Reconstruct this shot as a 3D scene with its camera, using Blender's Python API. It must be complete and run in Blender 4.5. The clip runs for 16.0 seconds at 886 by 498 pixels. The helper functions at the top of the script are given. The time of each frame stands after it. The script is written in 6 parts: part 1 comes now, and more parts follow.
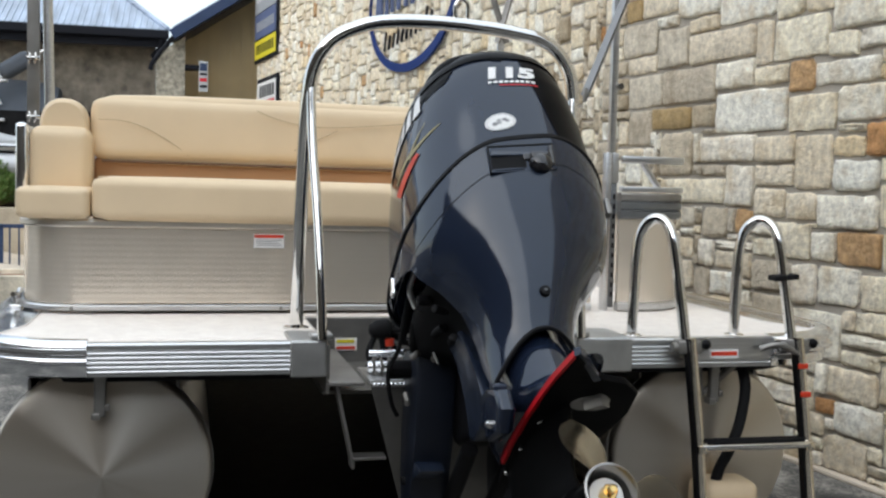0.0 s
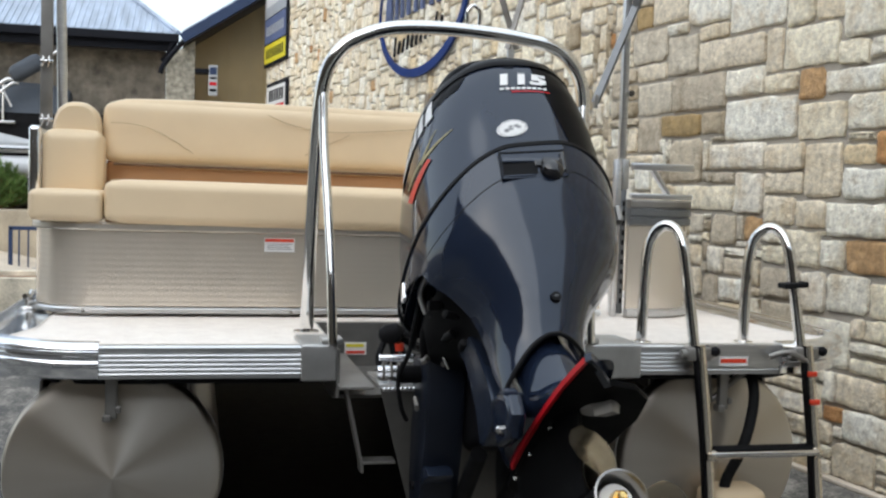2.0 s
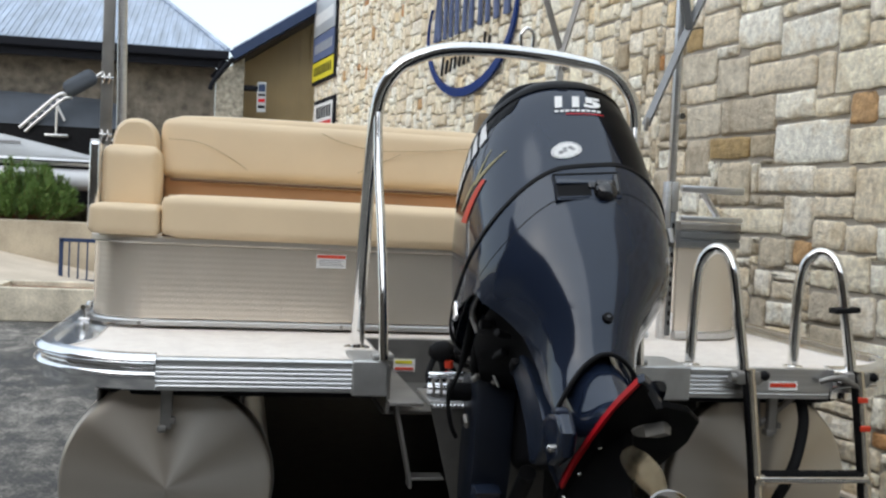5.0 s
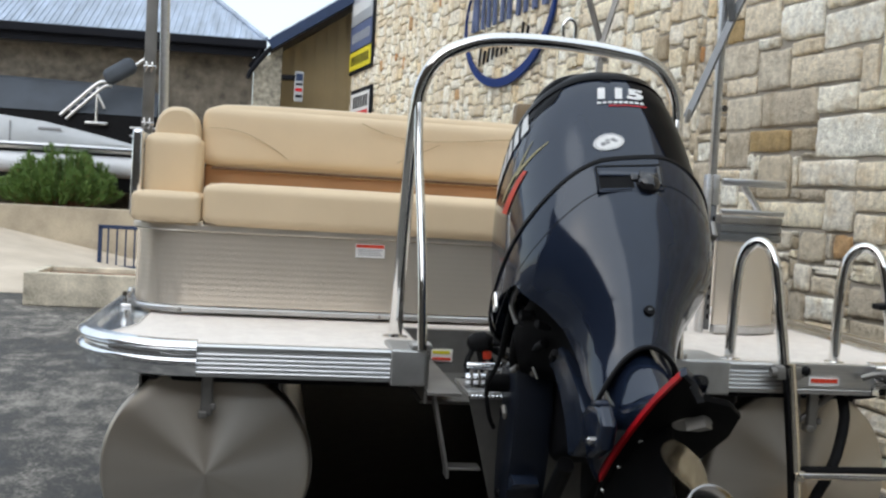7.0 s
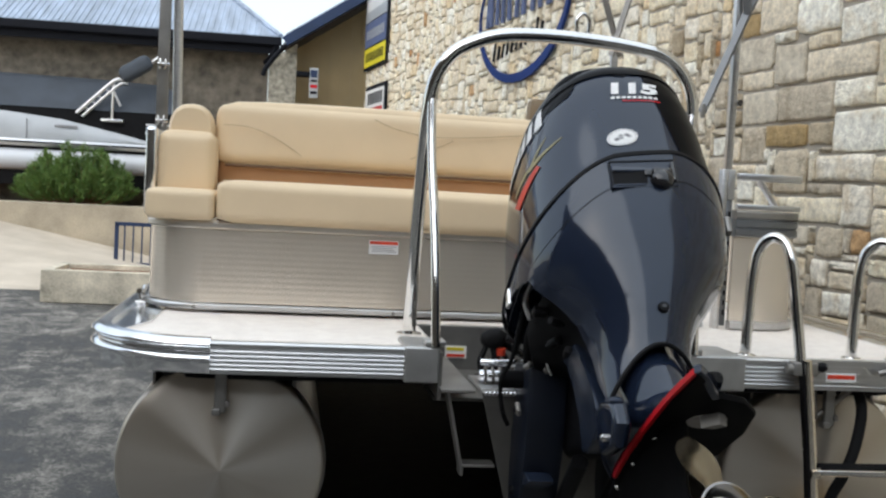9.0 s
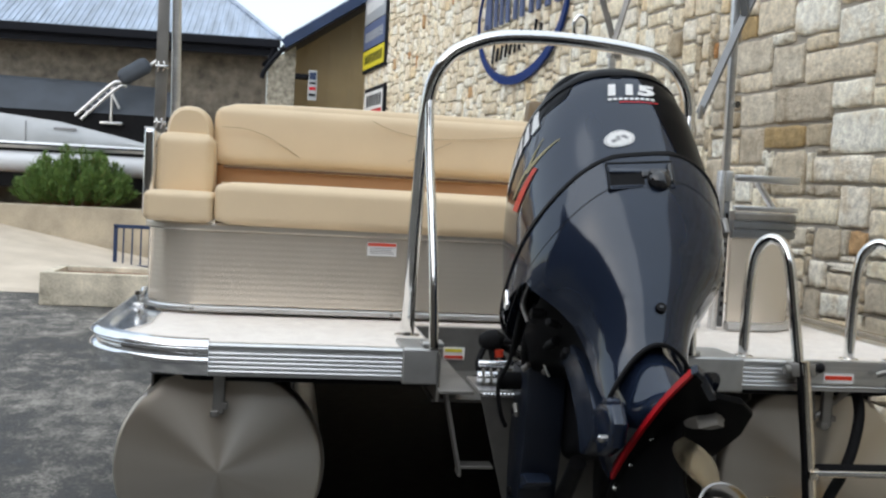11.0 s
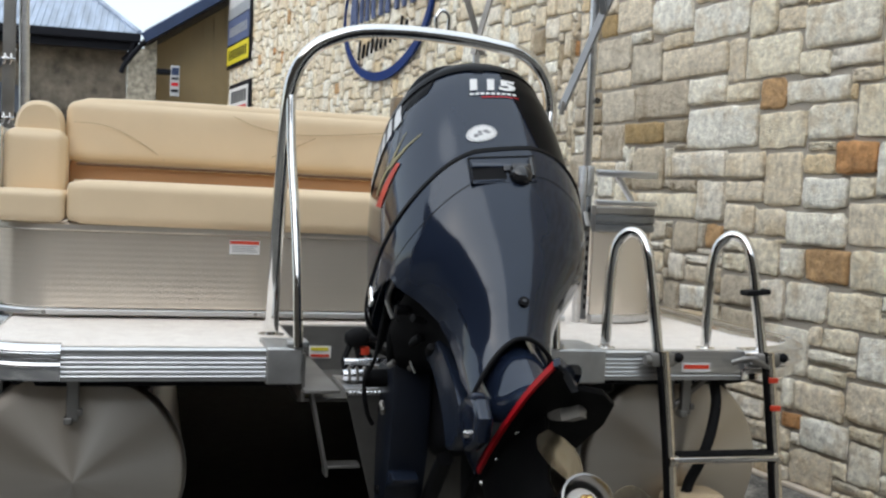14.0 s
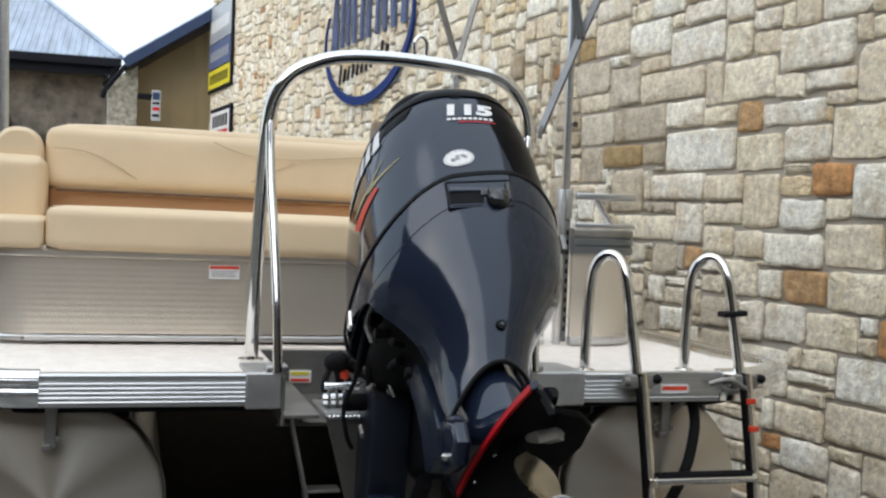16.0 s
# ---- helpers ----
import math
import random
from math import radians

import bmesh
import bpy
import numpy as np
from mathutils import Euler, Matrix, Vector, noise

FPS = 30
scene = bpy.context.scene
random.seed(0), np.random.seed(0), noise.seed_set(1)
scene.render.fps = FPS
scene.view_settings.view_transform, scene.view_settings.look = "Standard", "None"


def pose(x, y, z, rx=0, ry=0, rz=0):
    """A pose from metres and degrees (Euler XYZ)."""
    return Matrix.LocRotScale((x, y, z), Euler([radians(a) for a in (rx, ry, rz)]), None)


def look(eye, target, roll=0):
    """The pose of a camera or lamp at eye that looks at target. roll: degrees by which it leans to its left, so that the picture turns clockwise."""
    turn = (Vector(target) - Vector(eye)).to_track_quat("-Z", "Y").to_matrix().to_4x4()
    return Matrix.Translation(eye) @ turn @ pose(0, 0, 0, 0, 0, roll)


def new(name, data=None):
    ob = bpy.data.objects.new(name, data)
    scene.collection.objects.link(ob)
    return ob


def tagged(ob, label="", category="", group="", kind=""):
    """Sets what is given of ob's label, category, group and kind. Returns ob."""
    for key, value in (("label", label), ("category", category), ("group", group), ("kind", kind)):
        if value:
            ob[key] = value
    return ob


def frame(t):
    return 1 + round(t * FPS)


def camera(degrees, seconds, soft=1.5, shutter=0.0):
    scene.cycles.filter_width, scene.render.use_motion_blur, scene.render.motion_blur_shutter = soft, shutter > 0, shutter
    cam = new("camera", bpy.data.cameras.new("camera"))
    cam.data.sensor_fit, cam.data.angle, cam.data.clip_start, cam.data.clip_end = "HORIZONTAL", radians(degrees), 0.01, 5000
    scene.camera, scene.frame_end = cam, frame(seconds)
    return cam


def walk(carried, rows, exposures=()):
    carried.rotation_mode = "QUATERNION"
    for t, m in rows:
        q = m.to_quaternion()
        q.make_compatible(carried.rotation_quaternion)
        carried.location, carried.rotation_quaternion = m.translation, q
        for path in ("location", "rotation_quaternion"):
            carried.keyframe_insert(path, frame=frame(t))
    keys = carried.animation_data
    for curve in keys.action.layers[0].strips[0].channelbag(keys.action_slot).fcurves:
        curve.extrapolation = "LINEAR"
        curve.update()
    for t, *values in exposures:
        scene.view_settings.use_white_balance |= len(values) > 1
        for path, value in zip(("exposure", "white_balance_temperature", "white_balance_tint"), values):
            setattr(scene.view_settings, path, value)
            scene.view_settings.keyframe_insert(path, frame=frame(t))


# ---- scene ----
cam = camera(44.8, 16.0, soft=2.4)
PATH = [
    (0, (-0.741, -2.935, 1.463), (-0.277, -0.994, 1.346), 1.4),
    (0.5, (-0.745, -2.936, 1.462), (-0.286, -0.993, 1.337), 1.7),
    (1, (-0.746, -2.93, 1.463), (-0.274, -0.99, 1.342), 1.7),
    (1.5, (-0.75, -2.941, 1.464), (-0.296, -0.996, 1.353), 1.7),
    (2, (-0.752, -2.943, 1.464), (-0.301, -0.997, 1.356), 1.8),
    (2.5, (-0.757, -2.943, 1.463), (-0.316, -0.995, 1.357), 2.0),
    (3, (-0.756, -2.944, 1.465), (-0.3, -0.999, 1.364), 1.9),
    (3.5, (-0.766, -2.962, 1.467), (-0.346, -1.008, 1.383), 2.0),
    (4, (-0.772, -2.972, 1.466), (-0.365, -1.016, 1.392), 2.2),
    (6.5, (-0.801, -2.969, 1.467), (-0.483, -0.996, 1.375), 3.2),
    (7, (-0.801, -2.97, 1.466), (-0.489, -0.997, 1.368), 3.2),
    (7.5, (-0.799, -2.967, 1.466), (-0.503, -0.992, 1.363), 3.2),
    (8, (-0.797, -2.97, 1.466), (-0.514, -0.993, 1.363), 3.1),
    (8.5, (-0.795, -2.968, 1.465), (-0.497, -0.993, 1.361), 3.1),
    (8.7, (-0.794, -2.961, 1.467), (-0.51, -0.984, 1.36), 3.0),
    (11, (-0.79, -2.966, 1.466), (-0.505, -0.989, 1.363), 2.9),
    (11.5, (-0.785, -2.959, 1.466), (-0.43, -0.994, 1.367), 3.0),
    (12, (-0.78, -2.958, 1.469), (-0.396, -0.997, 1.383), 2.8),
    (12.5, (-0.78, -2.974, 1.467), (-0.384, -1.015, 1.392), 2.7),
    (13, (-0.772, -2.965, 1.468), (-0.348, -1.012, 1.395), 2.3),
    (13.5, (-0.78, -2.959, 1.464), (-0.333, -1.012, 1.379), 2.5),
    (14, (-0.769, -2.941, 1.463), (-0.248, -1.013, 1.366), 2.5),
    (14.5, (-0.757, -2.933, 1.463), (-0.214, -1.01, 1.366), 2.3),
    (15, (-0.762, -2.938, 1.462), (-0.202, -1.02, 1.374), 2.3),
    (15.5, (-0.762, -2.945, 1.466), (-0.197, -1.028, 1.393), 2.1),
    (16, (-0.763, -2.959, 1.466), (-0.212, -1.037, 1.413), 2.2),
]
walk(cam, [(t, look(eye, target, roll)) for t, eye, target, roll in PATH],
     [(0, 0.75), (2.5, 0.78), (4, 0.72), (7, 0.65), (8.7, 0.67), (11, 0.68), (12.5, 0.66), (14.5, 0.67), (16, 0.75)])


# ---- world, sun, exposure ----
world = bpy.data.worlds.new("overcast_sky")
scene.world = world
world.use_nodes = True
wn, wl = world.node_tree.nodes, world.node_tree.links
wn.clear()
w_out = wn.new("ShaderNodeOutputWorld")
w_bg = wn.new("ShaderNodeBackground")
w_mix = wn.new("ShaderNodeMix")
w_mix.data_type = "RGBA"
w_mix.inputs[0].default_value = 0.5
w_sky = wn.new("ShaderNodeTexSky")
w_sky.sky_type, w_sky.sun_disc = "NISHITA", False
w_sky.sun_elevation, w_sky.sun_rotation = radians(35), radians(228)
wl.new(w_sky.outputs[0], w_mix.inputs[6])
w_co = wn.new("ShaderNodeTexCoord")
w_axis = wn.new("ShaderNodeSeparateXYZ")
wl.new(w_co.outputs["Generated"], w_axis.inputs[0])
w_dome = wn.new("ShaderNodeMapRange")
w_dome.inputs[1].default_value, w_dome.inputs[2].default_value = 0.0, 1.0
w_dome.inputs[3].default_value, w_dome.inputs[4].default_value = 0.7, 1.4
wl.new(w_axis.outputs[2], w_dome.inputs[0])
w_cloud = wn.new("ShaderNodeVectorMath")
w_cloud.operation = "SCALE"
w_cloud.inputs[0].default_value = (8.8, 9.5, 9.9)
wl.new(w_dome.outputs[0], w_cloud.inputs["Scale"])
wl.new(w_cloud.outputs[0], w_mix.inputs[7])
wl.new(w_mix.outputs[2], w_bg.inputs[0])
w_bg.inputs[1].default_value = 0.12
wl.new(w_bg.outputs[0], w_out.inputs[0])
sun = new("sun", bpy.data.lights.new("sun", "SUN"))
sun.data.energy, sun.data.angle, sun.data.color = 0.9, radians(80), (1.0, 0.985, 0.965)
sun.matrix_world = look((-10, -9, 9.5), (0, 0, 0))


# ---- materials ----
def material(name, base, rough=0.5, metal=0.0, var=0.12, scale=8.0, bump=0.0, bscale=60.0, coat=0.0, fine=0.0, warp=(1, 1, 1), tint=None):
    """Principled surface with two scales of colour variation, roughness variation and a fine relief, in metres of the object."""
    m = bpy.data.materials.new(name)
    m.use_nodes = True
    n, l = m.node_tree.nodes, m.node_tree.links
    p = n["Principled BSDF"]
    p.inputs["Metallic"].default_value = metal
    p.inputs["Coat Weight"].default_value = coat
    p.inputs["Coat Roughness"].default_value = 0.04
    co = n.new("ShaderNodeTexCoord")
    mp = n.new("ShaderNodeMapping")
    mp.inputs["Scale"].default_value = warp
    l.new(co.outputs["Object"], mp.inputs[0])
    big = n.new("ShaderNodeTexNoise")
    big.inputs["Scale"].default_value, big.inputs["Detail"].default_value = scale, 5
    l.new(mp.outputs[0], big.inputs["Vector"])
    small = n.new("ShaderNodeTexNoise")
    small.inputs["Scale"].default_value, small.inputs["Detail"].default_value = bscale, 3
    l.new(mp.outputs[0], small.inputs["Vector"])
    ramp = n.new("ShaderNodeValToRGB")
    ramp.color_ramp.elements[0].position, ramp.color_ramp.elements[1].position = 0.3, 0.7
    lo = [c * (1 - var) for c in base]
    hi = [min(1, c * (1 + var)) for c in (tint or base)]
    ramp.color_ramp.elements[0].color, ramp.color_ramp.elements[1].color = (*lo, 1), (*hi, 1)
    mixf = n.new("ShaderNodeMix")
    mixf.inputs[0].default_value = fine
    l.new(big.outputs[0], mixf.inputs[2])
    l.new(small.outputs[0], mixf.inputs[3])
    l.new(mixf.outputs[0], ramp.inputs[0])
    l.new(ramp.outputs[0], p.inputs["Base Color"])
    rr = n.new("ShaderNodeMapRange")
    rr.inputs[3].default_value, rr.inputs[4].default_value = rough * 0.8, min(1, rough * 1.2)
    l.new(big.outputs[0], rr.inputs[0])
    l.new(rr.outputs[0], p.inputs["Roughness"])
    if bump:
        b = n.new("ShaderNodeBump")
        b.inputs["Strength"].default_value, b.inputs["Distance"].default_value = 1.0, bump
        l.new(small.outputs[0], b.inputs["Height"])
        l.new(b.outputs[0], p.inputs["Normal"])
    return m


def random_material(name, colours, rough, bump, bscale, grain=0.36, stain=None, spot=15):
    """A surface whose colour is drawn piece by piece from a ramp, with mottling and relief."""
    m = material(name, (0.5, 0.5, 0.5), rough, 0, 0.1, 14, bump, bscale)
    n, l = m.node_tree.nodes, m.node_tree.links
    p = n["Principled BSDF"]
    info = n.new("ShaderNodeObjectInfo")
    ramp = n.new("ShaderNodeValToRGB")
    ramp.color_ramp.interpolation = "CONSTANT"
    while len(ramp.color_ramp.elements) < len(colours):
        ramp.color_ramp.elements.new(0.5)
    for i, (pos, c) in enumerate(colours):
        ramp.color_ramp.elements[i].position = pos
        ramp.color_ramp.elements[i].color = (*c, 1)
    l.new(info.outputs["Random"], ramp.inputs[0])
    geo = n.new("ShaderNodeNewGeometry")
    spots = n.new("ShaderNodeTexNoise")
    spots.inputs["Scale"].default_value, spots.inputs["Detail"].default_value, spots.inputs["Roughness"].default_value = spot, 10, 0.8
    l.new(geo.outputs["Position"], spots.inputs["Vector"])
    shade = n.new("ShaderNodeMapRange")
    shade.inputs[1].default_value, shade.inputs[2].default_value = 0.3, 0.7
    shade.inputs[3].default_value, shade.inputs[4].default_value = 1 - grain, 1 + grain
    l.new(spots.outputs[0], shade.inputs[0])
    mul = n.new("ShaderNodeVectorMath")
    mul.operation = "SCALE"
    l.new(ramp.outputs[0], mul.inputs[0])
    l.new(shade.outputs[0], mul.inputs["Scale"])
    last = mul.outputs[0]
    if stain:
        # earthy blotches that run across some of the pieces
        blot = n.new("ShaderNodeTexNoise")
        blot.inputs["Scale"].default_value, blot.inputs["Detail"].default_value, blot.inputs["Roughness"].default_value = 4.5, 6, 0.7
        l.new(geo.outputs["Position"], blot.inputs["Vector"])
        amount = n.new("ShaderNodeMapRange")
        amount.inputs[1].default_value, amount.inputs[2].default_value = 0.5, 0.72
        amount.inputs[3].default_value, amount.inputs[4].default_value = 0.0, 0.75
        l.new(blot.outputs[0], amount.inputs[0])
        mix = n.new("ShaderNodeMix")
        mix.data_type = "RGBA"
        l.new(amount.outputs[0], mix.inputs[0])
        l.new(last, mix.inputs[6])
        mix.inputs[7].default_value = (*stain, 1)
        last = mix.outputs[2]
    l.new(last, p.inputs["Base Color"])
    b = [x for x in n if x.bl_idname == "ShaderNodeBump"][0]
    fin = n.new("ShaderNodeTexNoise")
    fin.inputs["Scale"].default_value, fin.inputs["Detail"].default_value, fin.inputs["Roughness"].default_value = bscale, 9, 0.68
    l.new(geo.outputs["Position"], fin.inputs["Vector"])
    l.new(fin.outputs[0], b.inputs["Height"])
    return m


def spun_material():
    """Aluminium sheet turned on a lathe: anisotropic round the Y axis, with faint rings and a sheen toned in wedges."""
    m = material("spun_aluminium", (0.52, 0.465, 0.375), 0.27, 1.0, 0.03, 1.5, 0.0, 90)
    n, l = m.node_tree.nodes, m.node_tree.links
    p = n["Principled BSDF"]
    t = n.new("ShaderNodeTangent")
    t.direction_type, t.axis = "RADIAL", "Y"
    # roughness and colour change in wedges round the cap; the colour imitates its sheen
    co = n.new("ShaderNodeTexCoord")
    flat = n.new("ShaderNodeVectorMath")
    flat.operation = "MULTIPLY"
    flat.inputs[1].default_value = (1, 0, 1)
    l.new(co.outputs["Object"], flat.inputs[0])
    unit = n.new("ShaderNodeVectorMath")
    unit.operation = "NORMALIZE"
    l.new(flat.outputs[0], unit.inputs[0])
    wedge_noise = n.new("ShaderNodeTexNoise")
    wedge_noise.inputs["Scale"].default_value, wedge_noise.inputs["Detail"].default_value = 1.35, 1.5
    l.new(unit.outputs[0], wedge_noise.inputs["Vector"])
    sr = n.new("ShaderNodeMapRange")
    sr.inputs[1].default_value, sr.inputs[2].default_value = 0.35, 0.65
    sr.inputs[3].default_value, sr.inputs[4].default_value = 0.34, 0.46
    l.new(wedge_noise.outputs[0], sr.inputs[0])
    l.new(sr.outputs[0], p.inputs["Roughness"])
    tone = n.new("ShaderNodeValToRGB")
    tone.color_ramp.elements[0].position, tone.color_ramp.elements[0].color = 0.36, (0.55, 0.495, 0.42, 1)
    tone.color_ramp.elements[1].position, tone.color_ramp.elements[1].color = 0.64, (0.67, 0.63, 0.57, 1)
    l.new(wedge_noise.outputs[0], tone.inputs[0])
    l.new(tone.outputs[0], p.inputs["Base Color"])
    p.inputs["Anisotropic"].default_value = 0.0
    l.new(t.outputs[0], p.inputs["Tangent"])
    return m


M_alu = material("brushed_aluminium", (0.66, 0.66, 0.66), 0.32, 1.0, 0.1, 30, 0.0002, 300, warp=(0.2, 4, 4))
M_cast = material("cast_aluminium", (0.55, 0.55, 0.54), 0.45, 1.0, 0.1, 20, 0.0004, 160)
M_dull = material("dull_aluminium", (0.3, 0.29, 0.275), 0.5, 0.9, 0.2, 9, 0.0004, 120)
M_polish = material("polished_aluminium", (0.9, 0.91, 0.93), 0.13, 1.0, 0.06, 20)
M_chrome = material("polished_stainless", (0.78, 0.77, 0.75), 0.09, 1.0, 0.04, 12)
M_spun = spun_material()
M_panel = material("champagne_paint", (0.72, 0.645, 0.55), 0.25, 0.6, 0.05, 3, 0.0001, 200)
M_vinyl = material("tan_vinyl", (0.72, 0.565, 0.37), 0.5, 0, 0.05, 4, 0.0004, 350)
M_vinyl_dark = material("saddle_brown_vinyl", (0.42, 0.22, 0.1), 0.5, 0, 0.07, 5, 0.0004, 350)
M_vinyl_helm = material("drab_brown_vinyl", (0.2, 0.145, 0.085), 0.55, 0, 0.08, 5, 0.0004, 350)
M_welt = material("dark_welt_cord", (0.13, 0.07, 0.035), 0.6, 0, 0.1, 30)
M_piping = material("seam_thread", (0.45, 0.34, 0.21), 0.7, 0, 0.1, 30)
M_deck = material("flecked_deck_vinyl", (0.86, 0.765, 0.7), 0.75, 0, 0.24, 25, 0.0006, 260, fine=0.7)
M_navy = material("dark_blue_grey_paint", (0.011, 0.017, 0.034), 0.1, 0.0, 0.1, 6, 0.0, 400)
M_navy.node_tree.nodes["Principled BSDF"].inputs["Specular IOR Level"].default_value = 0.66
M_navy.node_tree.nodes["Principled BSDF"].inputs["Specular Tint"].default_value = (0.9, 0.95, 1.0, 1)
M_plate = material("satin_black_plate", (0.003, 0.003, 0.0035), 0.6, 0, 0.2, 10)
M_plate.node_tree.nodes["Principled BSDF"].inputs["Specular IOR Level"].default_value = 0.06
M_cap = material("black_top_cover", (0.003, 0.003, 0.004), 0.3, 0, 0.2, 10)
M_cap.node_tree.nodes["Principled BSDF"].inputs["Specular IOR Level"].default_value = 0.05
M_skirt = material("blue_grey_satin", (0.018, 0.026, 0.046), 0.25, 0.2, 0.1, 9)
M_bracket = material("dark_blue_satin", (0.009, 0.012, 0.02), 0.36, 0, 0.2, 9)
M_bracket.node_tree.nodes["Principled BSDF"].inputs["Specular IOR Level"].default_value = 0.3
M_black = material("gloss_black_plastic", (0.012, 0.012, 0.014), 0.16, 0, 0.2, 10, coat=0.5)
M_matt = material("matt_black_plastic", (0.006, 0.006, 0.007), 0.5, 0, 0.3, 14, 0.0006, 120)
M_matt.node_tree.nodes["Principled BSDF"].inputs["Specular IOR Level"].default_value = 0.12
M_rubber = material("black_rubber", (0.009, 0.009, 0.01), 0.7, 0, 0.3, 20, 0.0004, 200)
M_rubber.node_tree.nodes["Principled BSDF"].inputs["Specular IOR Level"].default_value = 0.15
M_red = material("red_paint", (0.55, 0.012, 0.02), 0.35, 0, 0.1, 12)
M_red.node_tree.nodes["Principled BSDF"].inputs["Specular IOR Level"].default_value = 0.2
M_redorange = material("orange_red_decal", (0.62, 0.045, 0.015), 0.5, 0, 0.2, 12)
M_gold = material("gold_decal", (0.34, 0.29, 0.14), 0.45, 0.2, 0.1, 12)
M_white = material("white_decal", (0.78, 0.78, 0.77), 0.4, 0, 0.04, 20)
M_grey = material("grey_print", (0.22, 0.22, 0.23), 0.5, 0, 0.08, 20)
M_yellow = material("yellow_paint", (0.7, 0.6, 0.03), 0.5, 0, 0.06, 4)
M_blue = material("navy_blue_paint", (0.012, 0.03, 0.085), 0.4, 0, 0.12, 5)
M_emblem = material("royal_blue_paint", (0.01, 0.03, 0.14), 0.45, 0, 0.12, 5)
M_signblue = material("faded_blue_paint", (0.1, 0.125, 0.22), 0.7, 0, 0.12, 5)
for m in (M_emblem, M_signblue):
    m.node_tree.nodes["Principled BSDF"].inputs["Specular IOR Level"].default_value = 0.12
M_rail = material("champagne_rail", (0.58, 0.54, 0.48), 0.34, 0.75, 0.06, 8)
M_brace = material("weathered_grey_aluminium", (0.2, 0.21, 0.22), 0.45, 0.8, 0.15, 9)
# the warm reflections of ground and wall are put into this steel colour
M_ladder = material("tanned_stainless", (0.86, 0.78, 0.66), 0.22, 1.0, 0.06, 12)
M_brass = material("brass", (0.7, 0.5, 0.2), 0.25, 1.0, 0.1, 30)
M_ss_dull = material("blade_stainless", (0.8, 0.74, 0.63), 0.22, 1.0, 0.08, 18)
M_hub = material("dark_hub_steel", (0.3, 0.29, 0.28), 0.2, 1.0, 0.1, 20)
M_mortar = material("grey_mortar", (0.37, 0.335, 0.285), 0.95, 0, 0.2, 5, 0.004, 90, fine=0.4)
M_concrete = material("weathered_concrete", (0.56, 0.475, 0.37), 0.85, 0, 0.2, 1.2, 0.002, 60, fine=0.25, tint=(0.58, 0.51, 0.42))
M_planter = material("stained_concrete", (0.46, 0.42, 0.33), 0.88, 0, 0.45, 3.2, 0.003, 40, fine=0.25, tint=(0.6, 0.54, 0.43))
M_stucco = material("beige_render", (0.42, 0.36, 0.27), 0.9, 0, 0.4, 1.6, 0.004, 40, fine=0.3)
M_roof = material("blue_grey_sheet_metal", (0.36, 0.42, 0.51), 0.36, 0.5, 0.28, 2.0, 0.0, 60, warp=(3, 0.4, 1))
M_dark_fascia = material("dark_gutter_paint", (0.008, 0.009, 0.013), 0.7, 0, 0.2, 3)
M_dark_fascia.node_tree.nodes["Principled BSDF"].inputs["Specular IOR Level"].default_value = 0.15
M_siding = material("tan_sheet_siding", (0.34, 0.25, 0.125), 0.5, 0.1, 0.1, 2.0, 0.0, 60)
M_soffit = material("dark_brown_boards", (0.1, 0.085, 0.07), 0.8, 0, 0.2, 3, 0.001, 40)
# dark grey metal of the pod transom, well back and well floor
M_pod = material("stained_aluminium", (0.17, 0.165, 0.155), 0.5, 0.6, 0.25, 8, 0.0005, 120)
M_yard = material("dark_timber_boards", (0.075, 0.06, 0.045), 0.9, 0, 0.25, 0.8, 0.002, 60, fine=0.2)
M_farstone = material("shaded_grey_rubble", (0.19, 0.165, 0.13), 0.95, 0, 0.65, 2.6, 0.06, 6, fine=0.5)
M_cover = material("charcoal_boat_canvas", (0.055, 0.065, 0.08), 0.85, 0, 0.2, 2, 0.004, 20)
M_gel = material("white_gelcoat", (0.6, 0.62, 0.65), 0.25, 0, 0.05, 2)
M_hullgrey = material("pale_grey_hull", (0.42, 0.44, 0.46), 0.35, 0.2, 0.08, 2)
M_soil = material("bark_mulch", (0.2, 0.1, 0.05), 0.95, 0, 0.4, 20, 0.01, 60)
M_leaf = random_material("leaf_green", [(0.0, (0.09, 0.17, 0.035)), (0.5, (0.13, 0.21, 0.05))], 0.55, 0.0004, 80)
M_stonefar = material("pale_rubble", (0.3, 0.28, 0.23), 0.95, 0, 0.55, 7, 0.03, 14, fine=0.5)
M_stone = random_material("limestone", [(0.0, (0.783, 0.687, 0.528)), (0.12, (0.860, 0.810, 0.680)), (0.28, (0.752, 0.651, 0.487)), (0.38, (0.860, 0.830, 0.726)), (0.52, (0.711, 0.625, 0.482)),
                                        (0.62, (0.834, 0.748, 0.573)), (0.74, (0.814, 0.753, 0.634)), (0.86, (0.860, 0.790, 0.619)), (0.96, (0.762, 0.615, 0.396))], 0.92, 0.022, 34, 0.5, (0.515, 0.370, 0.180), 22)
M_orange = random_material("rust_orange_stone", [(0.0, (0.52, 0.27, 0.11)), (0.5, (0.5, 0.31, 0.15))], 0.9, 0.02, 34, 0.5)
M_umber = random_material("weathered_brown_stone", [(0.0, (0.46, 0.379, 0.263)), (0.3, (0.58, 0.500, 0.373)), (0.6, (0.53, 0.460, 0.352)), (0.8, (0.62, 0.556, 0.441))], 0.92, 0.024, 34, 0.42, (0.25, 0.182, 0.105))
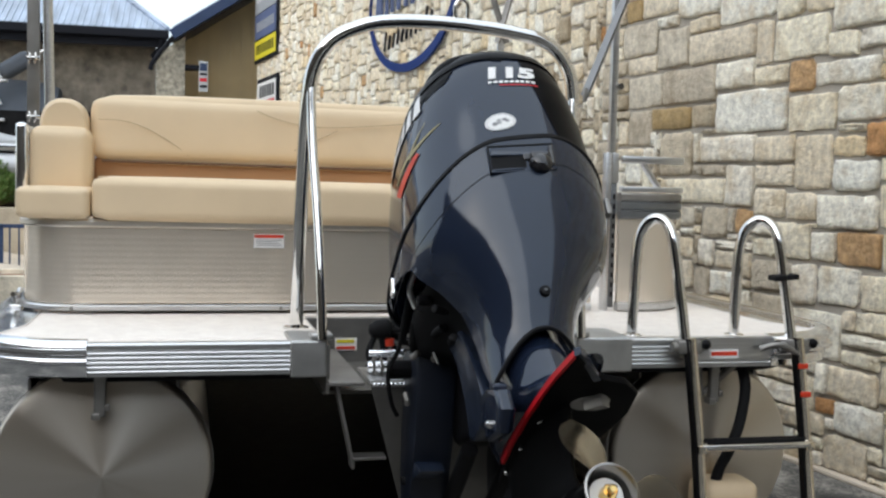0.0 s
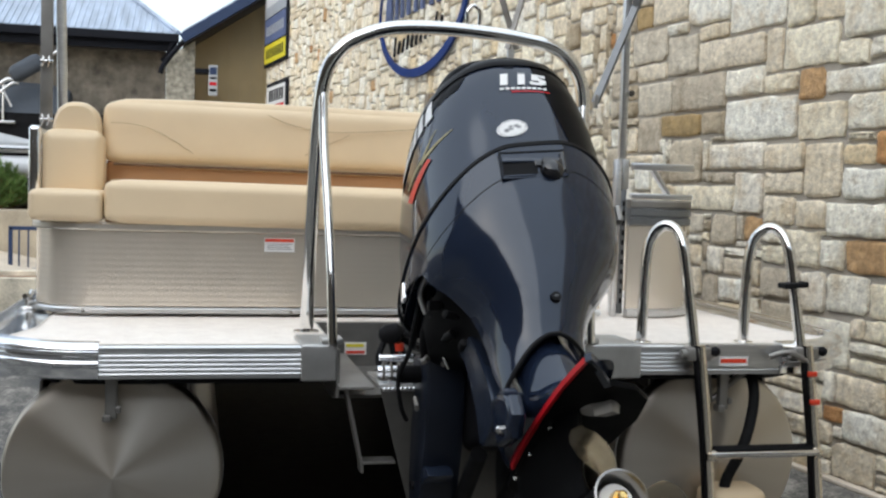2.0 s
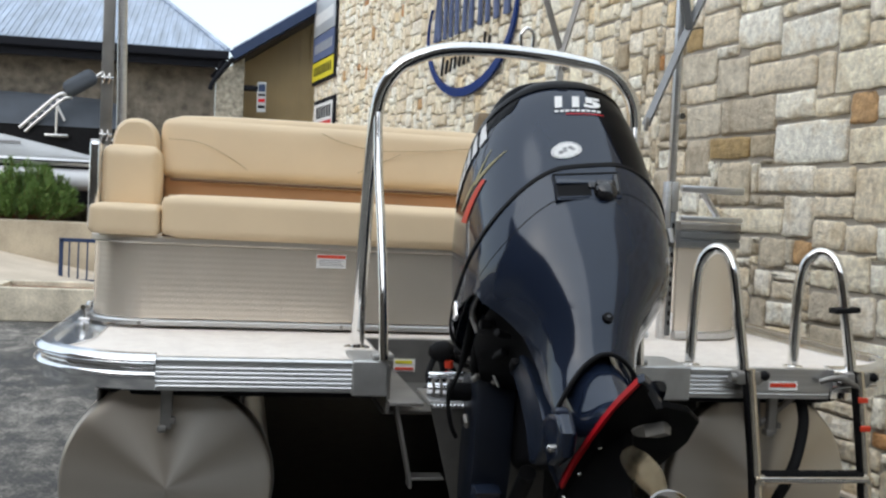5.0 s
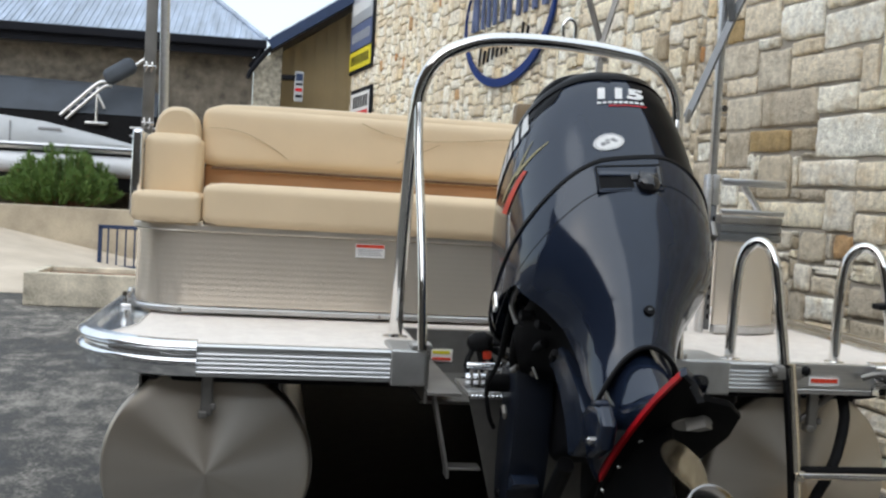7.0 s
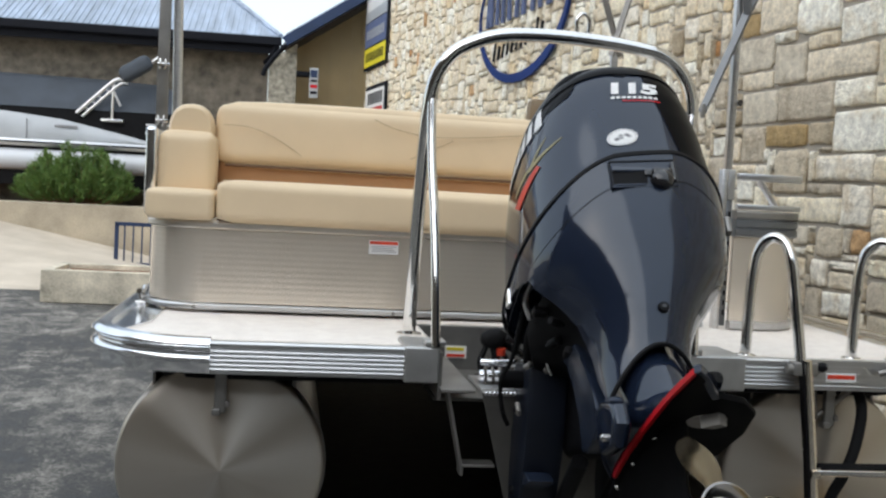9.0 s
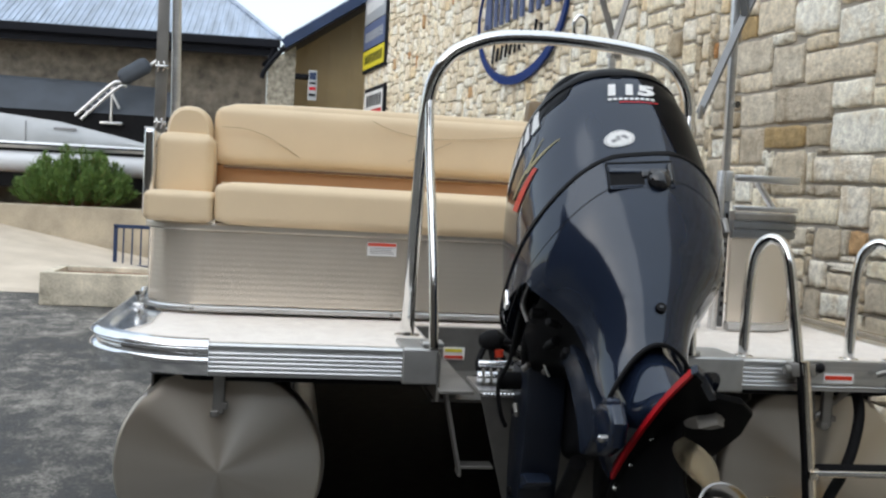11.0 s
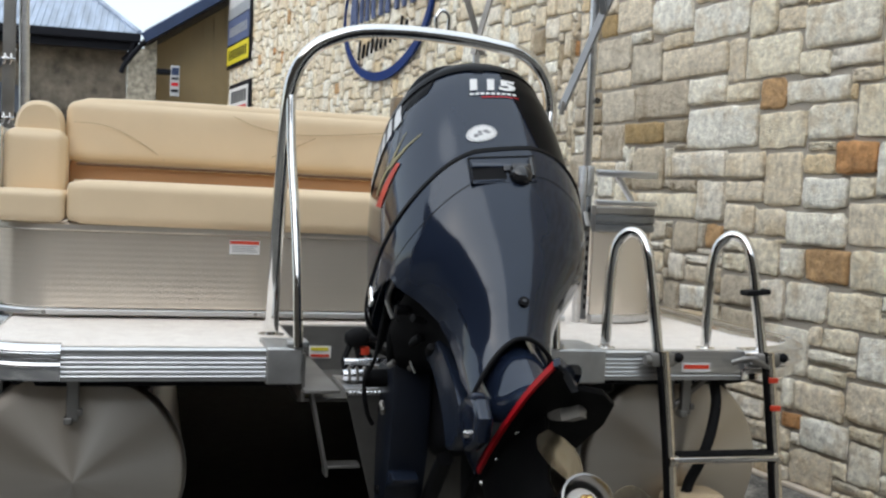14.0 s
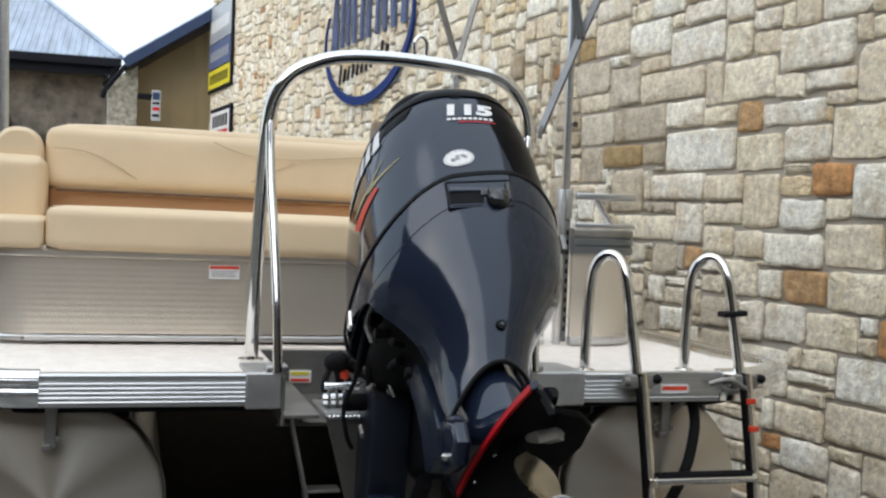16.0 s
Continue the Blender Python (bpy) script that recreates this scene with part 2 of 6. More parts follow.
M_ochre = random_material("ochre_stone", [(0.0, (0.4, 0.28, 0.13)), (0.5, (0.42, 0.31, 0.16))], 0.9, 0.02, 34, 0.45)


def asphalt_material():
    """Worn asphalt: dark damp areas, pale dry ones, coarse grit."""
    m = material("damp_asphalt", (0.05, 0.05, 0.05), 0.6, 0, 0.3, 1.2, 0.006, 110)
    n, l = m.node_tree.nodes, m.node_tree.links
    p = n["Principled BSDF"]
    co = n.new("ShaderNodeTexCoord")

    def noise_node(scale, detail, rough, stretch=(1, 1, 1)):
        mp = n.new("ShaderNodeMapping")
        mp.inputs["Scale"].default_value = stretch
        l.new(co.outputs["Object"], mp.inputs[0])
        t = n.new("ShaderNodeTexNoise")
        t.inputs["Scale"].default_value, t.inputs["Detail"].default_value, t.inputs["Roughness"].default_value = scale, detail, rough
        l.new(mp.outputs[0], t.inputs["Vector"])
        return t

    large, middle, fine = noise_node(0.8, 4, 0.5), noise_node(4.5, 10, 0.8, (1, 0.6, 1)), noise_node(45, 5, 0.75)
    add = n.new("ShaderNodeMath")
    add.operation = "MULTIPLY_ADD"
    l.new(middle.outputs[0], add.inputs[0])
    add.inputs[1].default_value = 0.9
    damp = n.new("ShaderNodeMath")
    damp.operation = "MULTIPLY_ADD"
    damp.inputs[1].default_value, damp.inputs[2].default_value = 0.55, 0.225
    l.new(large.outputs[0], damp.inputs[0])
    l.new(damp.outputs[0], add.inputs[2])
    add2 = n.new("ShaderNodeMath")
    add2.operation = "MULTIPLY_ADD"
    l.new(fine.outputs[0], add2.inputs[0])
    add2.inputs[1].default_value = 0.6
    l.new(add.outputs[0], add2.inputs[2])
    ramp = n.new("ShaderNodeValToRGB")
    e = ramp.color_ramp.elements
    e[0].position, e[0].color = 0.53, (0.02, 0.02, 0.021, 1)
    e[1].position, e[1].color = 0.66, (0.32, 0.3, 0.265, 1)
    k = e.new(0.585)
    k.color = (0.066, 0.063, 0.058, 1)
    half = n.new("ShaderNodeMath")
    half.operation = "MULTIPLY"
    half.inputs[1].default_value = 0.5
    less = n.new("ShaderNodeMath")
    less.operation = "SUBTRACT"
    less.inputs[1].default_value = 0.075
    l.new(add2.outputs[0], less.inputs[0])
    l.new(less.outputs[0], half.inputs[0])
    l.new(half.outputs[0], ramp.inputs[0])
    l.new(ramp.outputs[0], p.inputs["Base Color"])
    wet = n.new("ShaderNodeMapRange")
    wet.inputs[1].default_value, wet.inputs[2].default_value = 0.48, 0.62
    wet.inputs[3].default_value, wet.inputs[4].default_value = 0.38, 0.9
    l.new(half.outputs[0], wet.inputs[0])
    l.new(wet.outputs[0], p.inputs["Roughness"])
    return m


M_asphalt = asphalt_material()


# ---- mesh helpers ----
def part(name, bm, mat, parent=None, label="", smooth=False, mats=()):
    """One mesh object out of a bmesh, under a thing or a part."""
    me = bpy.data.meshes.new(name)
    bmesh.ops.recalc_face_normals(bm, faces=bm.faces[:])
    bm.to_mesh(me)
    bm.free()
    me.materials.append(mat)
    for extra in mats:
        me.materials.append(extra)
    if smooth:
        me.polygons.foreach_set("use_smooth", [True] * len(me.polygons))
        try:
            me.set_sharp_from_angle(angle=radians(38))
        except AttributeError:
            pass
    ob = new(name, me)
    if parent:
        ob.parent = parent
    if label:
        ob["label"] = label
    return ob


def thing(name, label, category, group="", at=None):
    ob = new(name)
    ob.empty_display_size = 0.1
    if at is not None:
        ob.matrix_world = at
    return tagged(ob, label, category, group)


def box(x0, x1, y0, y1, z0, z1, bevel=0.0, seg=2, bm=None, m=None):
    b = bmesh.new()
    bmesh.ops.create_cube(b, size=1, matrix=Matrix.LocRotScale(((x0 + x1) / 2, (y0 + y1) / 2, (z0 + z1) / 2), None, (x1 - x0, y1 - y0, z1 - z0)))
    if bevel:
        bmesh.ops.bevel(b, geom=b.edges[:], offset=bevel, segments=seg, profile=0.5, affect="EDGES")
    if m is not None:
        bmesh.ops.transform(b, matrix=m, verts=b.verts[:])
    return join(bm, b) if bm else b


def join(bm, other):
    me = bpy.data.meshes.new("tmp")
    other.to_mesh(me)
    other.free()
    bm.from_mesh(me)
    bpy.data.meshes.remove(me)
    return bm


def smooth_path(pts, n=8, closed=False):
    """Points on a curve that glides through pts."""
    pts = [Vector(p) for p in pts]
    out, k = [], len(pts)
    for i in range(k if closed else k - 1):
        a, b, c, d = (pts[(i + j) % k] if closed else pts[min(max(i + j, 0), k - 1)] for j in (-1, 0, 1, 2))
        for s in range(n):
            t = s / n
            out.append(0.5 * ((2 * b) + (c - a) * t + (2 * a - 5 * b + 4 * c - d) * t * t + (3 * b - a - 3 * c + d) * t ** 3))
    if not closed:
        out.append(pts[-1])
    return out


def sweep(path, section, closed=False, up=None, bm=None, caps=True):
    """A section (list of 2D points; or a radius) carried along a path."""
    bm = bm or bmesh.new()
    if not isinstance(section, list):
        r = section
        section = [(r * math.cos(2 * math.pi * i / 14), r * math.sin(2 * math.pi * i / 14)) for i in range(14)]
    path = [Vector(p) for p in path]
    k = len(path)
    nrm, rings = None, []
    for i, p in enumerate(path):
        a, b = (path[(i - 1) % k], path[(i + 1) % k]) if closed else (path[max(i - 1, 0)], path[min(i + 1, k - 1)])
        t = (b - a).normalized()
        if up is not None:
            nrm = Vector(up) - t * t.dot(Vector(up))
        elif nrm is None:
            nrm = t.orthogonal()
        else:
            nrm = nrm - t * t.dot(nrm)
        nrm.normalize()
        bi = t.cross(nrm)
        rings.append([bm.verts.new(p + bi * u + nrm * v) for u, v in section])
    m = len(section)
    for i in range(k if closed else k - 1):
        r0, r1 = rings[i], rings[(i + 1) % k]
        for j in range(m):
            bm.faces.new((r0[j], r0[(j + 1) % m], r1[(j + 1) % m], r1[j]))
    if caps and not closed:
        bm.faces.new(rings[0][::-1])
        bm.faces.new(rings[-1])
    return bm


def loft(rings, caps=True, bm=None):
    bm = bm or bmesh.new()
    vr = [[bm.verts.new(p) for p in r] for r in rings]
    m = len(vr[0])
    for a, b in zip(vr, vr[1:]):
        for j in range(m):
            bm.faces.new((a[j], a[(j + 1) % m], b[(j + 1) % m], b[j]))
    if caps:
        bm.faces.new(vr[0][::-1])
        bm.faces.new(vr[-1])
    return bm


def revolve(profile, axis="Y", seg=48, bm=None, caps=False):
    """profile: (distance along the axis, radius) rows."""
    bm = bm or bmesh.new()
    rings = []
    for d, r in profile:
        ring = []
        for i in range(seg):
            a = 2 * math.pi * i / seg
            c, s = r * math.cos(a), r * math.sin(a)
            ring.append({"Y": (c, d, s), "Z": (c, s, d), "X": (d, c, s)}[axis])
        rings.append(ring)
    return loft(rings, caps, bm)


def extrude_outline(pts, z0, z1, bevel=0.0, seg=2):
    """A flat outline in x, y with a thickness along z."""
    bm = bmesh.new()
    lo = [bm.verts.new((x, y, z0)) for x, y in pts]
    hi = [bm.verts.new((x, y, z1)) for x, y in pts]
    n = len(pts)
    bm.faces.new(lo[::-1])
    bm.faces.new(hi)
    for i in range(n):
        bm.faces.new((lo[i], lo[(i + 1) % n], hi[(i + 1) % n], hi[i]))
    if bevel:
        ed = [e for e in bm.edges if abs(e.verts[0].co.z - e.verts[1].co.z) < 1e-6]
        bmesh.ops.bevel(bm, geom=ed, offset=bevel, segments=seg, profile=0.5, affect="EDGES")
    return bm


def moved(bm, m):
    bmesh.ops.transform(bm, matrix=m, verts=bm.verts[:])
    return bm


def arc(cx, cy, r, a0, a1, n=10):
    return [(cx + r * math.cos(radians(a0 + (a1 - a0) * i / n)), cy + r * math.sin(radians(a0 + (a1 - a0) * i / n))) for i in range(n + 1)]


# ---- ground ----
def grid_sheet(x0, x1, y0, y1, nx, ny, height):
    bm = bmesh.new()
    v = [[bm.verts.new((x0 + (x1 - x0) * i / nx, y0 + (y1 - y0) * j / ny, 0)) for i in range(nx + 1)] for j in range(ny + 1)]
    for row in v:
        for p in row:
            p.co.z = height(p.co.x, p.co.y)
    for j in range(ny):
        for i in range(nx):
            bm.faces.new((v[j][i], v[j][i + 1], v[j + 1][i + 1], v[j + 1][i]))
    return bm


ground = part("ground", grid_sheet(-400, 400, -400, 400, 8, 8, lambda x, y: 0.0), M_asphalt)
tagged(ground, "damp patched dark grey asphalt of the yard", "ground", kind="structure")


def drive_height(x, y):
    rise = max(0.0, min(1.0, (y - 11.2) / 4.6))
    return 0.006 + rise * max(0.02, 0.12 + 0.2 * (-3.29 - x))


drive = part("concrete_drive", grid_sheet(-14, -1.2, 10.7, 16.0, 40, 16, drive_height), M_concrete, smooth=True)
tagged(drive, "pale sun-bleached concrete drive sloping up from the asphalt", "drive", kind="structure")

# unseen walls added behind and left of the camera to cut sky and darken reflections
tagged(part("wall_back", box(-11.3, 9, -13.3, -13.0, 0, 7.5), M_yard), "unseen plain dark wall added behind to block sky light", "wall", kind="structure")
tagged(part("wall_left", box(-11.3, -11.0, -13, 1.5, 0, 8.8), M_yard), "unseen plain dark wall added at the side to block sky light", "wall", kind="structure")

# ---- stone wall beside the boat ----
WALL = Matrix.Translation((2.58, 2.0, 0)) @ Matrix.Rotation(radians(8), 4, "Z")  # local y runs along the wall, -x faces the boat
WALL_END, WALL_START, WALL_TOP = 15.05, -6.0, 6.3
wall = part("wall_right", box(0, 0.35, WALL_START, WALL_END, -0.2, WALL_TOP), M_mortar)
wall.matrix_world = WALL
footing = part("wall_footing", box(-0.06, -0.001, WALL_START, WALL_END, 0.0, 0.022, 0.006), M_concrete)
footing.matrix_world = WALL
tagged(footing, "thin pale concrete strip along the foot of the stone wall", "footing", kind="structure")
tagged(wall, "tall rubble wall of cream limestone with grey mortar", "wall", kind="structure")

# the large and the coloured stones by their place: from, to along the wall, bottom, top
KEY_HIGH = [
    (1.58, 2.02, 2.62, 2.86), (1.14, 1.58, 2.56, 2.80), (0.60, 1.14, 2.46, 2.70), (0.36, 0.60, 2.44, 2.66), (0.14, 0.36, 2.44, 2.58), (-0.40, 0.14, 2.32, 2.56),
    (-0.50, -0.40, 2.42, 2.56), (-0.64, -0.50, 2.42, 2.54), (-0.68, -0.42, 2.12, 2.42), (2.02, 2.24, 2.62, 2.78), (1.58, 1.82, 2.54, 2.62), (1.14, 1.44, 2.46, 2.56),
    (1.82, 2.26, 2.38, 2.62), (1.44, 1.82, 2.26, 2.54), (0.78, 1.44, 2.26, 2.46), (0.62, 0.78, 2.20, 2.46), (0.16, 0.62, 2.20, 2.44), (-0.06, 0.16, 2.18, 2.32),
    (-0.42, -0.06, 2.20, 2.32), (-0.42, -0.22, 2.12, 2.20), (1.82, 2.20, 2.26, 2.38), (1.74, 2.18, 2.02, 2.26), (1.14, 1.74, 2.02, 2.26), (0.78, 1.14, 2.08, 2.26)]
KEY_UPPER = [
    (0.48, 0.78, 2.08, 2.20), (0.26, 0.48, 2.02, 2.20), (-0.22, 0.26, 2.04, 2.18), (-0.64, -0.26, 1.84, 2.12), (1.86, 2.16, 1.76, 2.02), (1.40, 1.86, 1.86, 2.02),
    (1.14, 1.40, 1.86, 2.02), (0.48, 1.14, 1.82, 2.08), (0.08, 0.48, 1.80, 2.02), (-0.26, 0.08, 1.84, 2.04), (-0.14, 0.08, 1.78, 1.84), (-0.42, -0.14, 1.66, 1.84),
    (-0.72, -0.42, 1.54, 1.84), (1.36, 1.74, 1.56, 1.86), (0.74, 1.28, 1.64, 1.82), (0.40, 0.74, 1.64, 1.80), (0.10, 0.40, 1.48, 1.80), (-0.14, 0.10, 1.66, 1.78),
    (-0.24, 0.10, 1.48, 1.66), (-0.42, -0.24, 1.54, 1.66), (1.02, 1.26, 1.56, 1.64), (1.02, 1.72, 1.38, 1.56), (0.74, 1.02, 1.38, 1.64), (0.40, 0.74, 1.50, 1.64)]
KEY_MIDDLE = [
    (0.46, 0.74, 1.32, 1.50), (0.20, 0.46, 1.32, 1.48), (-0.24, 0.20, 1.28, 1.48), (-0.64, -0.24, 1.30, 1.54), (0.98, 1.24, 1.18, 1.38), (0.74, 0.90, 1.22, 1.38),
    (0.24, 0.54, 1.10, 1.32), (0.04, 0.24, 1.10, 1.28), (-0.28, 0.04, 1.10, 1.28), (-0.68, -0.28, 1.08, 1.30), (-0.14, 0.18, 0.88, 1.10), (-0.50, -0.14, 0.88, 1.08),
    (-0.62, -0.50, 0.98, 1.08), (-0.76, -0.62, 0.88, 1.08), (0.38, 0.74, 0.90, 1.10), (0.38, 0.72, 0.72, 0.90), (0.18, 0.38, 0.86, 1.10), (-0.02, 0.38, 0.58, 0.86),
    (-0.12, -0.02, 0.76, 0.88), (-0.36, -0.12, 0.76, 0.88), (-0.36, -0.02, 0.68, 0.76), (-0.30, -0.02, 0.58, 0.68), (-0.82, -0.36, 0.64, 0.88), (-0.30, 0.06, 0.40, 0.58)]
KEY_LOW = [
    (-0.84, -0.30, 0.42, 0.64), (0.00, 0.16, 0.30, 0.40), (-0.34, 0.00, 0.22, 0.40), (-0.56, -0.34, 0.34, 0.42), (-0.56, -0.34, 0.12, 0.34), (-0.84, -0.56, 0.22, 0.42),
    (0.30, 0.82, 0.30, 0.42), (0.08, 0.46, 0.18, 0.30), (-0.24, 0.08, 0.02, 0.22), (-0.44, -0.24, 0.06, 0.12)]
KEY_STONES = KEY_HIGH + KEY_UPPER + KEY_MIDDLE + KEY_LOW
RUST = {(0.26, 2.02), (-0.42, 1.66), (0.74, 1.22), (-0.28, 1.10), (-0.76, 0.88), (0.00, 0.30)}
OCHRE = {(2.02, 2.62), (1.40, 1.86)}
UMBER = {(1.74, 2.02), (0.98, 1.18), (0.38, 0.90), (0.38, 0.72), (-0.44, 0.06)}


def lay_stones(seed):
    """Rectangles of a random ashlar bond on a grid of 2 cm round the key stones."""
    rng = random.Random(seed)
    g = 0.02
    nx, nz = int((WALL_END - WALL_START) / g), int(WALL_TOP / g)
    used = np.zeros((nz, nx), dtype=bool)
    out = []
    for s0, s1, z0, z1 in KEY_STONES:
        i0, i1, j0, j1 = round((s0 - WALL_START) / g), round((s1 - WALL_START) / g), round(z0 / g), round(z1 / g)
        used[j0:j1, i0:i1] = True
        # more key stones past 0.95 turn brown, which paints in the dimmer light there too
        tone = "rust" if (s0, z0) in RUST else "ochre" if (s0, z0) in OCHRE else "umber" if (s0, z0) in UMBER or (s0 > 0.95 and z0 < 2.4 and rng.random() < 0.6) else ""
        out.append((i0, i1, j0, j1, tone))
    kinds = [(20, 34, 8, 12), (14, 24, 6, 10), (12, 20, 5, 9), (8, 14, 4, 7), (16, 28, 3, 5), (6, 10, 6, 10), (10, 18, 7, 11)]
    for j in range(nz):
        i = 0
        while i < nx:
            if used[j, i]:
                i += 1
                continue
            a, b, c, d = rng.choice(kinds)
            w, h = rng.randint(a, b), rng.randint(c, d)
            k = 0
            while k < w and i + k < nx and not used[j, i + k]:
                k += 1
            if k - w <= 3:
                w = k
            w = min(w, k)
            h = min(h, nz - j)
            while h > 1 and used[j:j + h, i:i + w].any():
                h -= 1
            used[j:j + h, i:i + w] = True
            tone = "rust" if rng.random() < 0.016 and WALL_START + i * g > 1.3 else ""
            # weathered stones gather further along the wall; they also stand in for its dimmer light
            if not tone and 0.9 < WALL_START + i * g < 3.6 and j * g < 2.7 and rng.random() < 0.5:
                tone = "umber"
            out.append((i, i + w, j, j + h, tone))
            i += w
    return [(WALL_START + i0 * g, WALL_START + i1 * g, j0 * g, j1 * g, t) for i0, i1, j0, j1, t in out]


def stone_rings(s0, s1, z0, z1, rng):
    """A rough-hewn stone: broken outline, knocked-off corners, narrow arrises, a dressed face that swells a little."""
    gap = rng.uniform(0.004, 0.0095)
    s0, s1, z0, z1 = s0 + gap, s1 - gap, z0 + gap, z1 - gap
    w, h = s1 - s0, z1 - z0
    if w < 0.02 or h < 0.02:
        return None
    m = min(w, h)
    # corners pulled in unevenly, so that the sides run slightly askew
    q = 0.045 * m
    corners = [(s0 + rng.uniform(0, q), z0 + rng.uniform(0, q)), (s1 - rng.uniform(0, q), z0 + rng.uniform(0, q)),
               (s1 - rng.uniform(0, q), z1 - rng.uniform(0, q)), (s0 + rng.uniform(0, q), z1 - rng.uniform(0, q))]
    base = []
    for a, b, k in zip(corners, corners[1:] + corners[:1], (w, h, w, h)):
        c0, c1 = (min(0.3, m * rng.choice((0.03, 0.05, 0.08, 0.16)) / k) for _ in range(2))
        bow = rng.uniform(-0.004, 0.006)
        n = 6 if k > 0.18 else 4
        nx, nz = (b[1] - a[1]) / k, -(b[0] - a[0]) / k
        for i in range(n):
            t = c0 + (1 - c0 - c1) * (i + (rng.uniform(-0.25, 0.25) if 0 < i < n - 1 else 0)) / (n - 1)
            out = bow * math.sin(math.pi * t) + rng.uniform(-0.007, 0.004) * min(1, m / 0.1)
            base.append((a[0] + (b[0] - a[0]) * t + nx * out, a[1] + (b[1] - a[1]) * t + nz * out))
    cx, cz = (s0 + s1) / 2, (z0 + z1) / 2
    d = rng.uniform(0.016, 0.034)
    ta, tb = rng.uniform(-0.012, 0.012), rng.uniform(-0.012, 0.012)
    e1, e2 = 0.003 + 0.008 * m, 0.012 + 0.05 * m

    def inset(p, q):
        a, b = p
        return cx + (a - cx) * (1 - 2 * q / w * min(1, w / (4 * q))), cz + (b - cz) * (1 - 2 * q / h * min(1, h / (4 * q)))

    tilt = [ta * (a - cx) / w + tb * (b - cz) / h for a, b in base]
    rings = [[(0.004, a, b) for a, b in base],
             [(-d * rng.uniform(0.55, 0.8), a, b) for a, b in base],
             [(-d * rng.uniform(0.85, 1.0) - 0.7 * k, *inset(p, e1 * rng.uniform(0.5, 1.5))) for p, k in zip(base, tilt)],
             [(-d * rng.uniform(1.0, 1.2) - 0.7 * k, *inset(p, e2 * rng.uniform(0.6, 1.4))) for p, k in zip(base, tilt)],
             [(-d * rng.uniform(1.04, 1.24) - 0.4 * k, *inset(p, 0.26 * m * rng.uniform(0.8, 1.2))) for p, k in zip(base, tilt)]]
    mid = (-d * rng.uniform(1.08, 1.2), cx, cz)
    return rings, mid


def stone_faces(rings, mid, start):
    verts = [p for r in rings for p in r] + [mid]
    n = len(rings[0])
    faces = []
    for k in range(len(rings) - 1):
        for i in range(n):
            faces.append((start + k * n + i, start + k * n + (i + 1) % n, start + (k + 1) * n + (i + 1) % n, start + (k + 1) * n + i))
    last, tip = start + (len(rings) - 1) * n, start + len(verts) - 1
    faces += [(last + i, last + (i + 1) % n, tip) for i in range(n)]
    return verts, faces


stones_near, stones_rest = [], {"": [], "rust": [], "ochre": [], "umber": []}
for st in lay_stones(11):
    sm, zm = (st[0] + st[1]) / 2, (st[2] + st[3]) / 2
    if -0.95 < sm < 3.1 and zm < 2.95:
        stones_near.append(st)
    else:
        stones_rest[st[4]].append(st)
stones_near.sort(key=lambda s: (s[0] + s[1]) / 2)
for st in stones_near[300:]:
    stones_rest[st[4]].append(st)
stones_near = stones_near[:300]


def island_variant(m, name):
    """The same surface for many joined pieces: colour drawn for each island."""
    c = m.copy()
    c.name = name
    n, l = c.node_tree.nodes, c.node_tree.links
    info = [x for x in n if x.bl_idname == "ShaderNodeObjectInfo"][0]
    geo = n.new("ShaderNodeNewGeometry")
    for link in list(l):
        if link.from_node == info:
            to = link.to_socket
            l.new(geo.outputs["Random Per Island"], to)
    return c


M_tones = {"": M_stone, "rust": M_orange, "ochre": M_ochre, "umber": M_umber}
M_tones_rest = {k: island_variant(m, m.name + "_pieces") for k, m in M_tones.items()}


def build_stones():
    rng = random.Random(5)
    for st in stones_near:
        made = stone_rings(*st[:4], rng)
        if not made:
            continue
        v, f = stone_faces(*made, 0)
        me = bpy.data.meshes.new("stone")
        me.from_pydata(v, [], f)
        me.polygons.foreach_set("use_smooth", [True] * len(me.polygons))
        me.materials.append(M_tones[st[4]])
        ob = new("stone", me)
        ob.parent = wall
    for tone, rest in stones_rest.items():
        v, f = [], []
        for st in rest:
            made = stone_rings(*st[:4], rng)
            if made:
                a, b = stone_faces(*made, len(v))
                v += a
                f += b
        if not f:
            continue
        me = bpy.data.meshes.new("stonework")
        me.from_pydata(v, [], f)
        me.polygons.foreach_set("use_smooth", [True] * len(me.polygons))
        me.materials.append(M_tones_rest[tone])
        ob = new("stonework", me)
        ob.parent = wall
        ob["kind"] = "stuff"


# ---- signs on the wall ----
def wall_thing(name, label, category, s, z):
    return thing(name, label, category, at=WALL @ Matrix.Translation((-0.045, s, z)))


triple = wall_thing("sign_board", "tall three-band sign board in grey, blue and yellow", "sign", 14.1, 4.3)
part("board", box(-0.03, 0.0, -0.9, 0.92, -0.74, 0.8, 0.01), M_dark_fascia, triple)
for z0, z1, m in ((-0.68, -0.36, M_yellow), (-0.33, 0.1, M_signblue), (0.12, 0.76, M_hullgrey)):
    part("band", box(-0.04, -0.031, -0.82, 0.86, z0, z1), m, triple)
